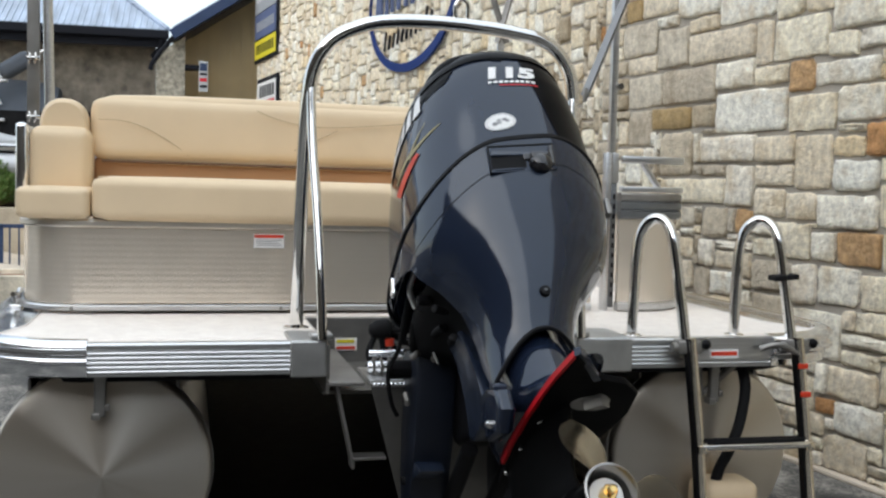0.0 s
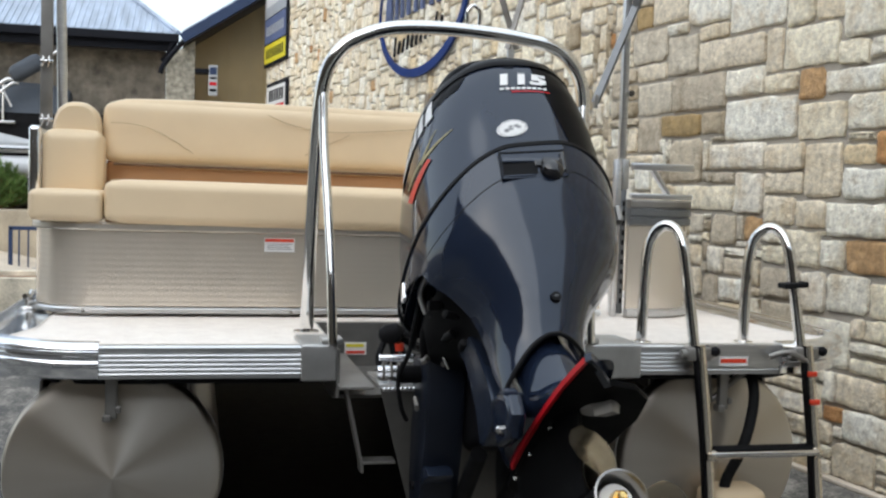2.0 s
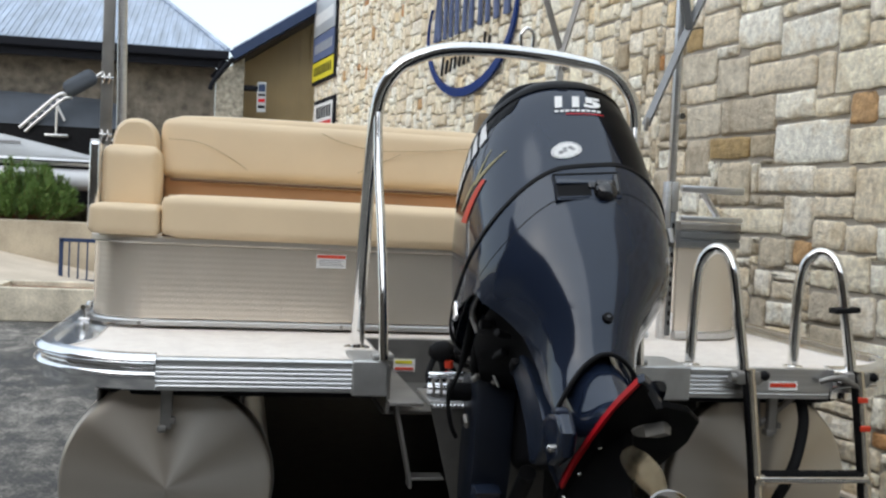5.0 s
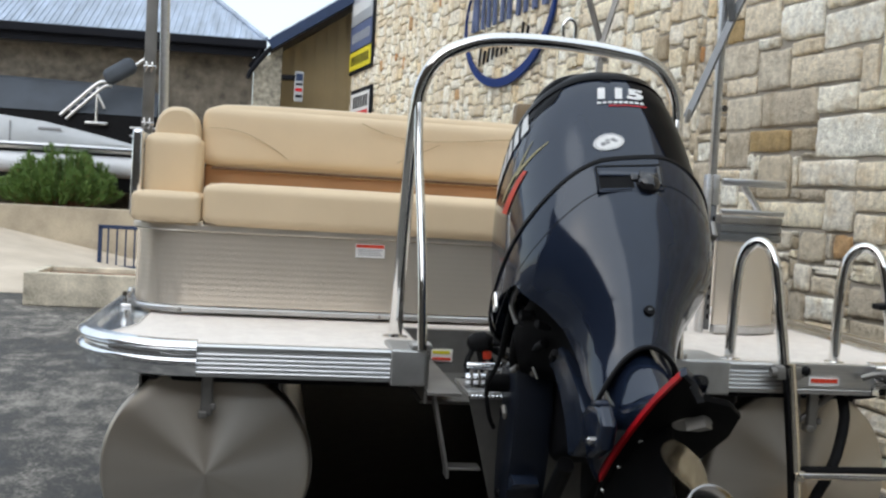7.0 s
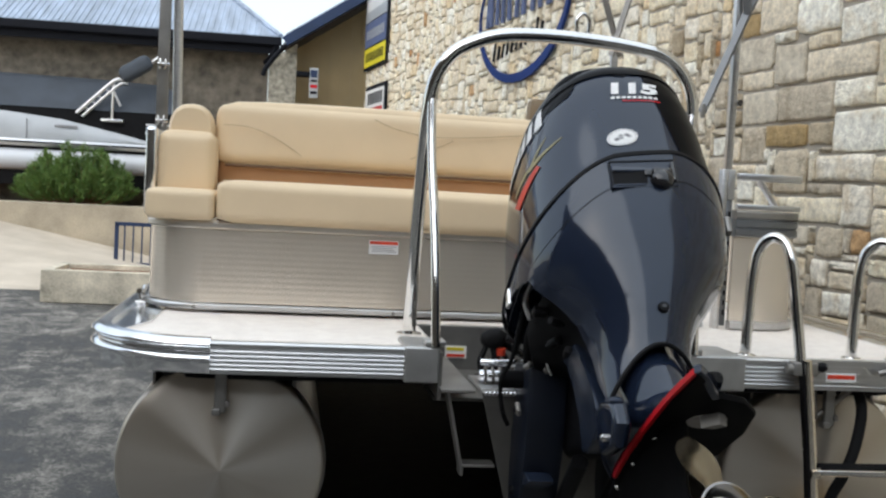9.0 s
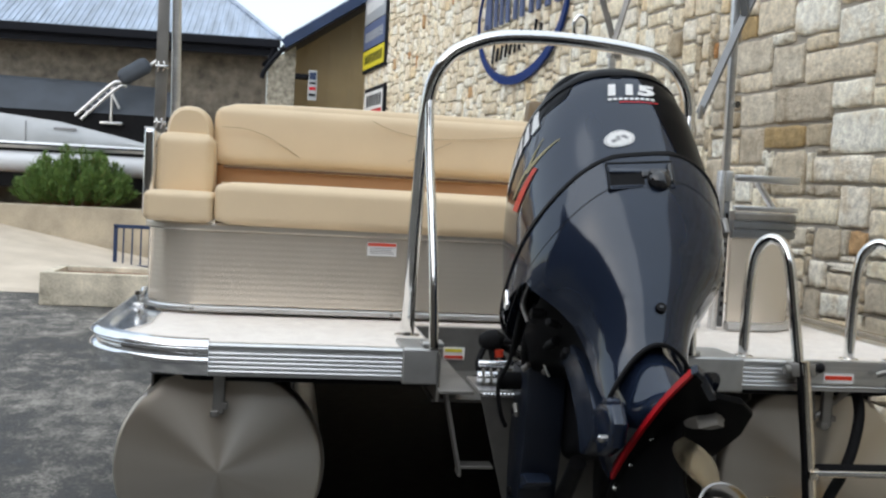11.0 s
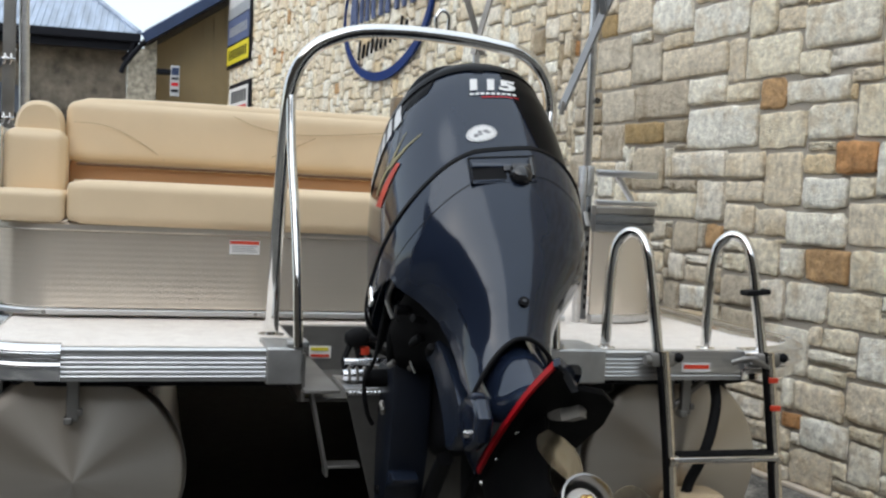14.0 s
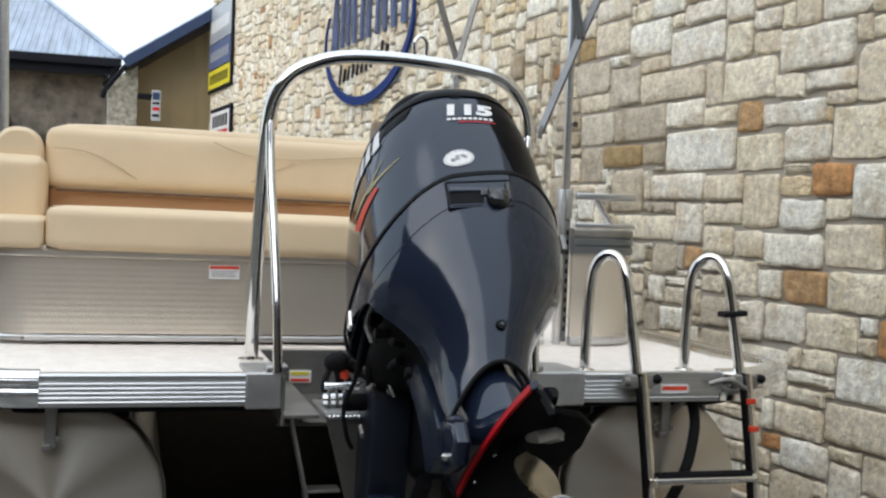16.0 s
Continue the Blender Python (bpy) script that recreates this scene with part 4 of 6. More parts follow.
for k in range(11):
    on_post("slot", box(0.782, 0.79, 0.765, 0.771, ZD + 0.05 + k * 0.036, ZD + 0.068 + k * 0.036, 0.001), M_matt)
on_post("upper_post", box(0.762, 0.79, 0.77, 0.795, 1.5, 2.75, 0.005), M_alu, "flat aluminium upright")
on_post("sleeve", box(0.774, 0.8, 0.762, 0.798, 1.49, 1.6, 0.003), M_cast)
for z0, z1 in ((1.563, 1.59), (1.458, 1.478)):
    on_post("stub_rail", box(0.815, 1.06, 0.765, 0.795, z0, z1, 0.005), M_alu)
on_post("strut", sweep([(0.9, 0.78, 1.565), (0.965, 0.78, 1.475)], 0.012), M_alu)
on_post("brace", sweep([(0.655, 0.76, 1.8), (0.80, 0.76, 2.16), (0.99, 0.76, 2.6)], [(-0.013, -0.008), (0.013, -0.008), (0.013, 0.008), (-0.013, 0.008)]), M_brace, "dull flat folding brace")
on_post("brace", sweep([(0.80, 0.75, 2.16), (0.74, 0.75, 2.45), (0.68, 0.75, 2.75)], [(-0.013, -0.008), (0.013, -0.008), (0.013, 0.008), (-0.013, 0.008)]), M_brace)
on_post("brace_bolt", box(0.648, 0.662, 0.745, 0.765, 1.78, 1.83, 0.003), M_dull)
on_post("pivot_bolt", moved(revolve([(0, 0.012), (0.02, 0.012)], "Y", 14, caps=True), Matrix.Translation((0.79, 0.745, 1.84))), M_chrome)

# ---- tow bar ----
tow = thing("tow_bar", "polished stainless tow bar arch with paired legs", "tow bar", at=pose(0, 0.2, ZD))
T0 = Matrix.Translation((0, -0.2, -ZD))


def on_tow(name, bm, mat, label=""):
    return part(name, moved(bm, T0), mat, tow, label, True)


R, RB = 0.021, 0.0138
arch_half = [(0.414, 0.334, ZD), (0.412, 0.28, 1.305), (0.41, 0.235, 1.53), (0.404, 0.2, 1.7), (0.388, 0.181, 1.8), (0.345, 0.168, 1.868), (0.285, 0.16, 1.905)]
arch = smooth_path([(-x, y, z) for x, y, z in arch_half] + [(-0.2, 0.156, 1.93), (-0.06, 0.155, 1.938), (0.1, 0.156, 1.932), (0.21, 0.157, 1.92)] + arch_half[::-1], 8)
on_tow("arch", sweep(arch, R), M_chrome, "bent polished stainless tube")
for s in (-1, 1):
    on_tow("brace_leg", sweep(smooth_path([(s * 0.398, 0.185, 1.735), (s * 0.394, 0.155, 1.58), (s * 0.386, 0.09, 1.4), (s * 0.381, 0.03, 1.23), (s * 0.376, -0.012, ZD + 0.012)], 6), RB), M_chrome, "slim stainless brace tube")
    on_tow("foot", moved(revolve([(0, 0.04), (0.005, 0.04), (0.008, 0.028)], "Z", 24, caps=True), Matrix.Translation((s * 0.414, 0.334, ZD))), M_chrome)
    on_tow("foot", box(s * 0.376 - 0.03, s * 0.376 + 0.03, -0.01, 0.06, ZD + 0.012, ZD + 0.03, 0.006), M_cast)
on_tow("tow_eye", sweep(smooth_path([(0.02, 0.156, 1.953), (0.018, 0.156, 1.99), (0.035, 0.156, 2.01), (0.055, 0.156, 1.995), (0.055, 0.156, 1.953)], 6), 0.0065), M_chrome)

# ---- boarding ladder and grab hoops ----
for k, (xa, wide) in enumerate(((0.584, 1.0), (0.925, 1.08))):
    hoop = thing("grab_hoop", "polished stainless grab hoop standing on the deck edge", "grab rail", "grab hoops", pose(xa, 0.1, ZD))
    pts = smooth_path([(0, 0, 0), (0.001, 0, 0.14), (0.006, -0.002, 0.26), (0.018, -0.01, 0.325), (0.045, -0.03, 0.36), (0.07, -0.06, 0.35), (0.082, -0.09, 0.3), (0.094, -0.11, 0.18),
                       (0.118, -0.123, -0.01), (0.12, -0.124, -0.03)], 8)
    part("tube", sweep([(p.x * wide, p.y, p.z) for p in pts], 0.0165), M_chrome, hoop, smooth=True)
    part("base_flange", moved(revolve([(0, 0.03), (0.004, 0.03), (0.007, 0.02)], "Z", 24, caps=True), Matrix.Identity(4)), M_chrome, hoop)
    if k:
        part("strap", box(0.075, 0.155, -0.135, -0.085, 0.174, 0.191, 0.004, m=Matrix.Rotation(radians(-5), 4, "Y")), M_rubber, hoop, "black hook and loop strap")

ladder = thing("boarding_ladder", "folding stainless boarding ladder hanging from the stern", "ladder", at=pose(0.735, -0.03, ZD))
L0 = Matrix.Translation((-0.735, 0.03, -ZD))


def on_ladder(name, bm, mat, label=""):
    return part(name, moved(bm, L0), mat, ladder, label, True)


for x in (0.72, 1.075):
    rail = [Vector((x, -0.035, 1.03)), Vector((x + 0.03, -0.05, 0.74)), Vector((x + 0.06, -0.075, 0.3))]
    tube = [(0.0145 * math.cos(math.pi * k / 6), 0.015 * math.sin(math.pi * k / 6)) for k in range(12)]
    on_ladder("rail", sweep([p + Vector((-0.006, 0, 0)) for p in rail], tube, up=(0, 1, 0)), M_ladder, "bright stainless side rail")
    # the dark reflection on the left edge of the tube, built as a black strip
    on_ladder("edge_channel", sweep([p + Vector((-0.0235, 0.003, 0)) for p in rail], [(-0.0035, -0.013), (0.0035, -0.013), (0.0035, 0.013), (-0.0035, 0.013)], up=(0, 1, 0)), M_matt, "black strip for the dark reflection along the rail")
    on_ladder("pivot_bracket", box(x - 0.05, x + 0.028, -0.045, 0.0, 0.985, 1.025, 0.006), M_dull)
    on_ladder("pivot_bolt", moved(revolve([(0, 0.014), (0.1, 0.014)], "X", 14, caps=True), Matrix.Translation((x - 0.065, -0.03, 1.005))), M_dull)
    on_ladder("knob", moved(revolve([(0, 0.012), (0.02, 0.016), (0.03, 0.01)], "X", 14, caps=True), Matrix.Translation((x + 0.024, -0.035, 1.012))), M_matt)
    on_ladder("collar", box(x + 0.015, x + 0.043, -0.073, -0.037, 0.69, 0.716, 0.004), M_ladder)
    if x > 1:
        for z in (0.945, 0.86):
            on_ladder("red_mark", box(x - 0.0215 + (1.03 - z) * 0.1, x + 0.0095 + (1.03 - z) * 0.1, -0.064 + (z - 0.86) * 0.1, -0.03, z - 0.008, z + 0.008, 0.002), M_redorange, "strip of red tape")
on_ladder("rung", sweep([(0.748, -0.06, 0.709), (1.1, -0.06, 0.709)], 0.0135), M_chrome, "round ladder rung")
on_ladder("tread", box(0.765, 1.085, -0.072, -0.03, 0.7165, 0.7275, 0.004), M_rubber, "ribbed black rubber tread")
for k in range(4):
    on_ladder("tread_rib", box(0.768, 1.082, -0.069 + k * 0.01, -0.064 + k * 0.01, 0.727, 0.7295, 0.001), M_rubber)
on_ladder("rung", sweep([(0.765, -0.07, 0.433), (1.12, -0.07, 0.433)], 0.0135), M_chrome)
on_ladder("tread", box(0.785, 1.105, -0.082, -0.04, 0.4405, 0.4515, 0.004), M_rubber)
on_ladder("top_link", sweep(smooth_path([(0.95, -0.02, 0.995), (1.0, -0.04, 1.01), (1.06, -0.04, 0.985), (1.08, -0.03, 0.975)], 5), 0.009), M_dull)
lab2 = on_ladder("warning_label", box(0.79, 0.885, -0.0075, -0.0055, 0.965, 0.992), M_white, "small white and red warning label")
part("label_heading", moved(box(0.795, 0.88, -0.0086, -0.0076, 0.974, 0.986), L0), M_redorange, lab2)
part("trim_joint", box(0.992, 0.996, -0.006, -0.002, ZD - 0.085, ZD + 0.01), M_matt, boat)
part("ladder_plate", box(0.73, 1.1, -0.0055, -0.0045, ZD - 0.06, ZD + 0.008), M_alu, boat)

hose = part("drain_hose", sweep(smooth_path([(0.955, 0.1, 0.93), (0.95, 0.06, 0.86), (0.925, 0.04, 0.76), (0.89, 0.03, 0.68), (0.85, 0.03, 0.6), (0.84, 0.03, 0.5)], 6), 0.017), M_rubber, boat, "black rubber hose", True)
part("hose_bracket", sweep([(0.81, 0.1, 0.93), (0.825, 0.1, 0.84), (0.93, 0.1, 0.925)], 0.011), M_dull, boat, smooth=True)

# ---- outboard motor, tilted up ----
TILT_UP = radians(35)
MU = Vector((0, math.sin(TILT_UP), math.cos(TILT_UP)))
MA = Vector((0, -math.cos(TILT_UP), math.sin(TILT_UP)))
MO = MU * 0.1 + MA * 1.0
MOT = Matrix(((1, 0, 0, MO.x), (0, -MA.y, MU.y, MO.y), (0, -MA.z, MU.z, MO.z), (0, 0, 0, 1)))
motor = thing("outboard_motor", "large dark blue-grey outboard motor tilted up at the stern", "outboard motor", at=MOT)

# height, front, back, half width, roundness
COWL = [(0.855, -0.305, 0.384, 0.246, 2.7), (0.9, -0.305, 0.379, 0.243, 2.7), (1.0, -0.297, 0.369, 0.234, 2.7), (1.07, -0.278, 0.36, 0.222, 2.7), (1.115, -0.255, 0.352, 0.21, 2.6),
        (1.156, -0.23, 0.338, 0.194, 2.5), (1.187, -0.19, 0.312, 0.164, 2.4), (1.205, -0.12, 0.245, 0.108, 2.2), (1.21, -0.05, 0.14, 0.04, 2.0)]
PAN = [(0.856, -0.305, 0.388, 0.252, 2.7), (0.8, -0.305, 0.392, 0.254, 2.6), (0.74, -0.285, 0.392, 0.25, 2.5), (0.68, -0.25, 0.386, 0.236, 2.42), (0.62, -0.19, 0.376, 0.208, 2.34),
       (0.56, -0.11, 0.364, 0.175, 2.26), (0.5, -0.03, 0.35, 0.142, 2.19), (0.45, 0.035, 0.335, 0.12, 2.13), (0.4, 0.085, 0.322, 0.108, 2.1), (0.34, 0.13, 0.318, 0.105, 2.1), (0.27, 0.16, 0.32, 0.104, 2.1)]


def row_at(table, u):
    t = sorted(table)
    for a, b in zip(t, t[1:]):
        if a[0] <= u <= b[0]:
            k = (u - a[0]) / (b[0] - a[0])
            return [a[i] + (b[i] - a[i]) * k for i in range(5)]
    return t[0] if u < t[0][0] else t[-1]


def sheared(a, u, x=0.0):
    """The joint of the cowling drops round the corners and falls towards the bow."""
    k = max(0.0, min(1.0, (u - 0.5) / 0.25)) * (1.0 if u < 0.88 else max(0.3, 1 - (u - 0.88) * 2.6))
    fwd = max(0.0, 0.385 - a)
    return u + k * (0.14 * x - 0.07 * (1 - math.exp(-fwd / 0.07)) - 0.1 * fwd)


def section(row, grow=0.0, seg=72, lean=0.0):
    u, f, b, w, n = row
    c, h, w = (f + b) / 2, (b - f) / 2 + grow, w + grow
    out = []
    for i in range(seg):
        t = 2 * math.pi * i / seg
        cs, sn = math.cos(t), math.sin(t)
        a = c + h * math.copysign(abs(sn) ** (2 / n), sn)
        x = w * math.copysign(abs(cs) ** (2 / n), cs)
        out.append((x + lean * max(0.0, min(1.0, (0.62 - u) / 0.2)), -a, sheared(a, u, x)))
    return out


def trimmed(bm, inside):
    """Cuts a shell along the line where inside() changes sign and keeps the positive side."""
    val = {v: inside(v.co) for v in bm.verts}
    fresh = []
    for e in bm.edges[:]:
        a, b = e.verts
        if val[a] * val[b] < 0:
            k = val[a] / (val[a] - val[b])
            if 0.02 < k < 0.98:
                fresh.append(bmesh.utils.edge_split(e, a, k)[1])
    for v in fresh:
        val[v] = 0.0
    bmesh.ops.connect_verts(bm, verts=fresh)
    gone = [f for f in bm.faces if sum(val[v] for v in f.verts) < 0]
    bmesh.ops.delete(bm, geom=gone, context="FACES")
    return bm


PAN_FRONT = [(0.275, 0.27), (0.36, 0.217), (0.45, 0.205), (0.55, 0.2), (0.632, 0.175), (0.655, 0.08), (0.7, -0.1), (0.74, -0.6)]


def pan_keep(co):
    """The lower cowling is open towards the bow and ends below in an arch over the leg."""
    x, a, u = co.x, -co.y, co.z
    front = PAN_FRONT[0][1] if u < PAN_FRONT[0][0] else -1.0
    for (u0, a0), (u1, a1) in zip(PAN_FRONT, PAN_FRONT[1:]):
        if u0 <= u <= u1:
            front = a0 + (a1 - a0) * (u - u0) / (u1 - u0)
    return min(a - front, u - 0.402 + 8 * x * x)


def dense(table, k=5):
    """Rows between the given ones, on a smooth curve."""
    vs = [Vector(r[:3]) for r in table], [Vector((r[3], r[4], 0)) for r in table]
    a, b = smooth_path(vs[0], k), smooth_path(vs[1], k)
    return [(p.x, p.y, p.z, q.x, q.y) for p, q in zip(a, b)]


def back_at(table, x, u):
    _, f, b, w, n = row_at(table, u)
    c, h = (f + b) / 2, (b - f) / 2
    return c + h * max(0.0, 1 - min(1, abs(x) / w) ** n) ** (1 / n)


def side_at(table, a, u):
    _, f, b, w, n = row_at(table, u)
    c, h = (f + b) / 2, (b - f) / 2
    return w * max(0.0, 1 - min(1, abs(a - c) / h) ** n) ** (1 / n)


def on_motor(name, bm, mat, label="", parent=None, smooth=True):
    return part(name, bm, mat, parent or motor, label, smooth)


D_COWL, D_PAN = dense(COWL), dense(PAN, 7)
cowl = on_motor("cowling", loft([section(r) for r in D_COWL]), M_navy, "glossy dark blue-grey engine cowling")
shell = trimmed(loft([section(r, 0.0, 120, -0.016) for r in D_PAN], False), pan_keep)
bmesh.ops.recalc_face_normals(shell, faces=shell.faces[:])
bmesh.ops.solidify(shell, geom=shell.faces[:], thickness=0.005)
pan = on_motor("lower_cowling", shell, M_navy, "dark blue-grey lower cowling narrowing downwards")
on_motor("seam_gasket", loft([section((0.848, -0.307, 0.386, 0.252, 2.7), 0.0), section((0.85, -0.307, 0.386, 0.252, 2.7), 0.005), section((0.861, -0.307, 0.384, 0.25, 2.7), 0.005), section((0.863, -0.307, 0.384, 0.248, 2.7), 0.0)], False), M_matt)
# black top cover with swept sides
top_rows = [r for r in D_COWL if r[0] > 1.128]
on_motor("top_cover", loft([section(r, 0.004) for r in top_rows]), M_cap, "black top cover", cowl)


# black air intake standing proud of the cowling at its shoulders
INTAKE = [(1.122, -0.2, 0.312, 0.172, 3.2), (1.14, -0.2, 0.32, 0.176, 3.4), (1.172, -0.19, 0.318, 0.174, 3.6), (1.19, -0.165, 0.31, 0.166, 3.5), (1.2, -0.13, 0.29, 0.145, 3.2), (1.206, -0.06, 0.2, 0.08, 2.4)]
on_motor("air_intake", loft([section(r) for r in INTAKE]), M_cap, "black air intake cover", cowl)


def surface_patch(outline, table, where, lift=0.002, n=10):
    """A thin decal laid on the cowling. outline: four corners, (x, u) at the back or (a, u) at the side."""
    bm = bmesh.new()
    p = [Vector((*q, 0)) for q in outline]
    g = []
    for j in range(n + 1):
        row = []
        for i in range(n + 1):
            s, t = i / n, j / n
            q = p[0] * (1 - s) * (1 - t) + p[1] * s * (1 - t) + p[2] * s * t + p[3] * (1 - s) * t
            if where == "back":
                a = back_at(table, q.x, q.y)
                co = (q.x, -(a + lift), sheared(a, q.y, q.x))
            else:
                x = where * (side_at(table, q.x, q.y) + lift)
                co = (x, -q.x, sheared(q.x, q.y, x))
            row.append(bm.verts.new(co))
        g.append(row)
    for j in range(n):
        for i in range(n):
            bm.faces.new((g[j][i], g[j][i + 1], g[j + 1][i + 1], g[j + 1][i]))
    return bm


# black swept flashes below the top cover
for s in (-1, 1):
    on_motor("side_flash", surface_patch([(-0.05, 1.07), (0.24, 1.09), (0.3, 1.135), (-0.1, 1.135)], COWL, s, 0.003), M_cap, "", cowl)
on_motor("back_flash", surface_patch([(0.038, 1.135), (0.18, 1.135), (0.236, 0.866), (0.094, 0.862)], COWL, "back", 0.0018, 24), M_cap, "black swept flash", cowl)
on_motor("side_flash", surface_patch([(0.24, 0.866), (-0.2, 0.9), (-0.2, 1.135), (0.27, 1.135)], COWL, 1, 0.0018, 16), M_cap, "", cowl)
on_motor("cover_tab", surface_patch([(-0.183, 1.095), (-0.142, 1.098), (-0.105, 1.15), (-0.16, 1.15)], COWL, "back", 0.004, 10), M_cap, "", cowl)
on_motor("cover_tab", surface_patch([(-0.03, 1.128), (-0.005, 1.126), (0.02, 1.16), (-0.06, 1.16)], COWL, "back", 0.004, 8), M_cap, "", cowl)
# lettering bars on the flank, one plain block a letter
for s in (-1, 1):
    for k in range(6):
        a = 0.25 - k * 0.046
        on_motor("letter_bar", surface_patch([(a, 1.078), (a - 0.034, 1.078), (a - 0.046, 1.136), (a - 0.022, 1.136)], COWL, s, 0.0045, 4), M_white, "", cowl)
    on_motor("flash_gold", surface_patch([(0.314, 0.998), (0.313, 0.996), (0.2, 0.998), (0.19, 1.012)], COWL, s, 0.002), M_gold, "gold flash decal", cowl)
    on_motor("flash_gold", surface_patch([(0.27, 1.036), (0.268, 1.037), (0.19, 1.008), (0.2, 0.998)], COWL, s, 0.0025), M_gold, "", cowl)
    on_motor("flash_gold", surface_patch([(0.2, 1.004), (0.192, 1.014), (0.085, 1.012), (0.09, 1.003)], COWL, s, 0.0025), M_gold, "", cowl)
    on_motor("flash_red", surface_patch([(0.25, 0.978), (0.235, 0.99), (0.085, 0.985), (0.13, 0.956)], COWL, s, 0.003), M_redorange, "orange-red flash decal", cowl)


def back_text(words, size, x, u, mat, table, slant=0.0, parent=None):
    cu = bpy.data.curves.new("lettering", "FONT")
    cu.body, cu.size, cu.align_x, cu.offset, cu.resolution_u, cu.shear = words, size, "CENTER", size * 0.055, 4, slant
    tmp = new("lettering", cu)
    me = bpy.data.meshes.new_from_object(tmp)
    bpy.data.objects.remove(tmp)
    for v in me.vertices:
        xx, uu = x + v.co.x * 1.75, u + v.co.y
        a = back_at(table, xx, uu)
        v.co = (xx, -(a + 0.003), sheared(a, uu, xx))
    me.materials.append(mat)
    ob = new("lettering", me)
    ob.parent = parent or motor
    return ob


back_text("115", 0.05, 0.004, 1.064, M_white, COWL, 0.1, cowl)
for k in range(9):
    on_motor("small_print", surface_patch([(-0.052 + k * 0.0135, 1.046), (-0.042 + k * 0.0135, 1.046), (-0.041 + k * 0.0135, 1.053), (-0.051 + k * 0.0135, 1.053)], COWL, "back", 0.0025, 2), M_white, "", cowl)
on_motor("red_rule", surface_patch([(-0.025, 1.037), (0.072, 1.037), (0.073, 1.0405), (-0.025, 1.0405)], COWL, "back", 0.0025, 6), M_red, "", cowl)


def back_disc(x, u, rx, ru, lift, mat, name, rx0=0.0, ru0=0.0, label="", table=COWL):
    bm = bmesh.new()
    rings = []
    for k in range(5):
        q = k / 4
        a, b = rx0 + (rx - rx0) * q, ru0 + (ru - ru0) * q
        ring = []
        for i in range(40):
            t = 2 * math.pi * i / 40
            xx, uu = x + max(a, 1e-4) * math.cos(t), u + max(b, 1e-4) * math.sin(t)
            deep = back_at(table, xx, uu)
            ring.append((xx, -(deep + lift), sheared(deep, uu, xx)))
        rings.append(ring)
    return on_motor(name, loft(rings, False, bm), mat, label, cowl)


back_disc(-0.043, 0.919, 0.037, 0.0265, 0.0022, M_white, "oval_sticker", label="white oval sticker with grey emblem")
back_disc(-0.043, 0.919, 0.0335, 0.0235, 0.0026, M_grey, "sticker_ring", 0.032, 0.0222)
for i in range(7):
    t = i * 0.9
    back_disc(-0.043 + 0.016 * math.cos(t), 0.919 + 0.007 * math.sin(t * 1.3), 0.006, 0.0035, 0.0027, M_grey, "sticker_mark")

# latch
def latch_box(x0, x1, u0, u1, deep, proud, bevel, seg=3, slope=0.0):
    b = box(x0, x1, -0.392 - proud, -0.392 + deep, u0, u1, bevel, seg)
    for v in b.verts:
        v.co.z += 0.1 * v.co.x
        v.co.y += max(0.0, v.co.z - 0.79) * slope
    return b


latch = on_motor("latch_housing", latch_box(-0.091, 0.066, 0.758, 0.83, 0.03, 0.0012, 0.001), M_navy, "recessed latch with black handle")
on_motor("latch_rim", latch_box(-0.091, 0.066, 0.826, 0.83, 0.0, 0.0025, 0.0), M_matt, "", latch)
on_motor("latch_rim", latch_box(-0.091, -0.0885, 0.758, 0.827, 0.0, 0.0025, 0.0), M_matt, "", latch)
on_motor("latch_pocket", latch_box(-0.087, -0.006, 0.767, 0.805, 0.01, 0.0026, 0.0), M_matt, "", latch)
on_motor("pocket_sill", latch_box(-0.082, -0.012, 0.7615, 0.7665, 0.004, 0.004, 0.0018, 2), M_skirt, "", latch)
on_motor("latch_handle", latch_box(-0.087, 0.062, 0.799, 0.825, 0.01, 0.01, 0.005, 4, 0.45), M_navy, "", latch)
on_motor("handle_neck", latch_box(-0.012, 0.062, 0.785, 0.803, 0.01, 0.007, 0.004, 3), M_black, "", latch)
on_motor("latch_cheek", latch_box(0.052, 0.063, 0.768, 0.822, 0.01, 0.009, 0.004), M_black, "", latch)
on_motor("latch_knob", moved(revolve([(-0.416, 0.006), (-0.414, 0.017), (-0.408, 0.024), (-0.395, 0.0275), (-0.38, 0.0275)], "Y", 28, caps=True), Matrix.Translation((0.027, 0, 0.776)) @ Matrix.Diagonal((1, 1, 0.86, 1))), M_black, "", latch)
on_motor("knob_grip", box(0.003, 0.051, -0.412, -0.385, 0.784, 0.801, 0.006), M_black, "", latch)
on_motor("plug", moved(revolve([(-0.352, 0.006), (-0.351, 0.011), (-0.34, 0.012)], "Y", 24, caps=True), Matrix.Translation((0.002, 0, 0.478))), M_matt, "black round drain plug", pan)
on_motor("plug_slot", box(-0.003, 0.006, -0.3535, -0.351, 0.475, 0.481), M_black, "", pan)
on_motor("pan_seam", loft([section(row_at(PAN, 0.768), 0.001), section(row_at(PAN, 0.771), 0.001)], False), M_matt, "", pan)
on_motor("side_catch", box(0.236, 0.252, -0.24, -0.215, 0.75, 0.795, 0.005), M_dull, "dull metal side catch", pan)
on_motor("side_catch", box(-0.258, -0.246, -0.02, 0.012, 0.655, 0.7, 0.005), M_polish, "", pan)
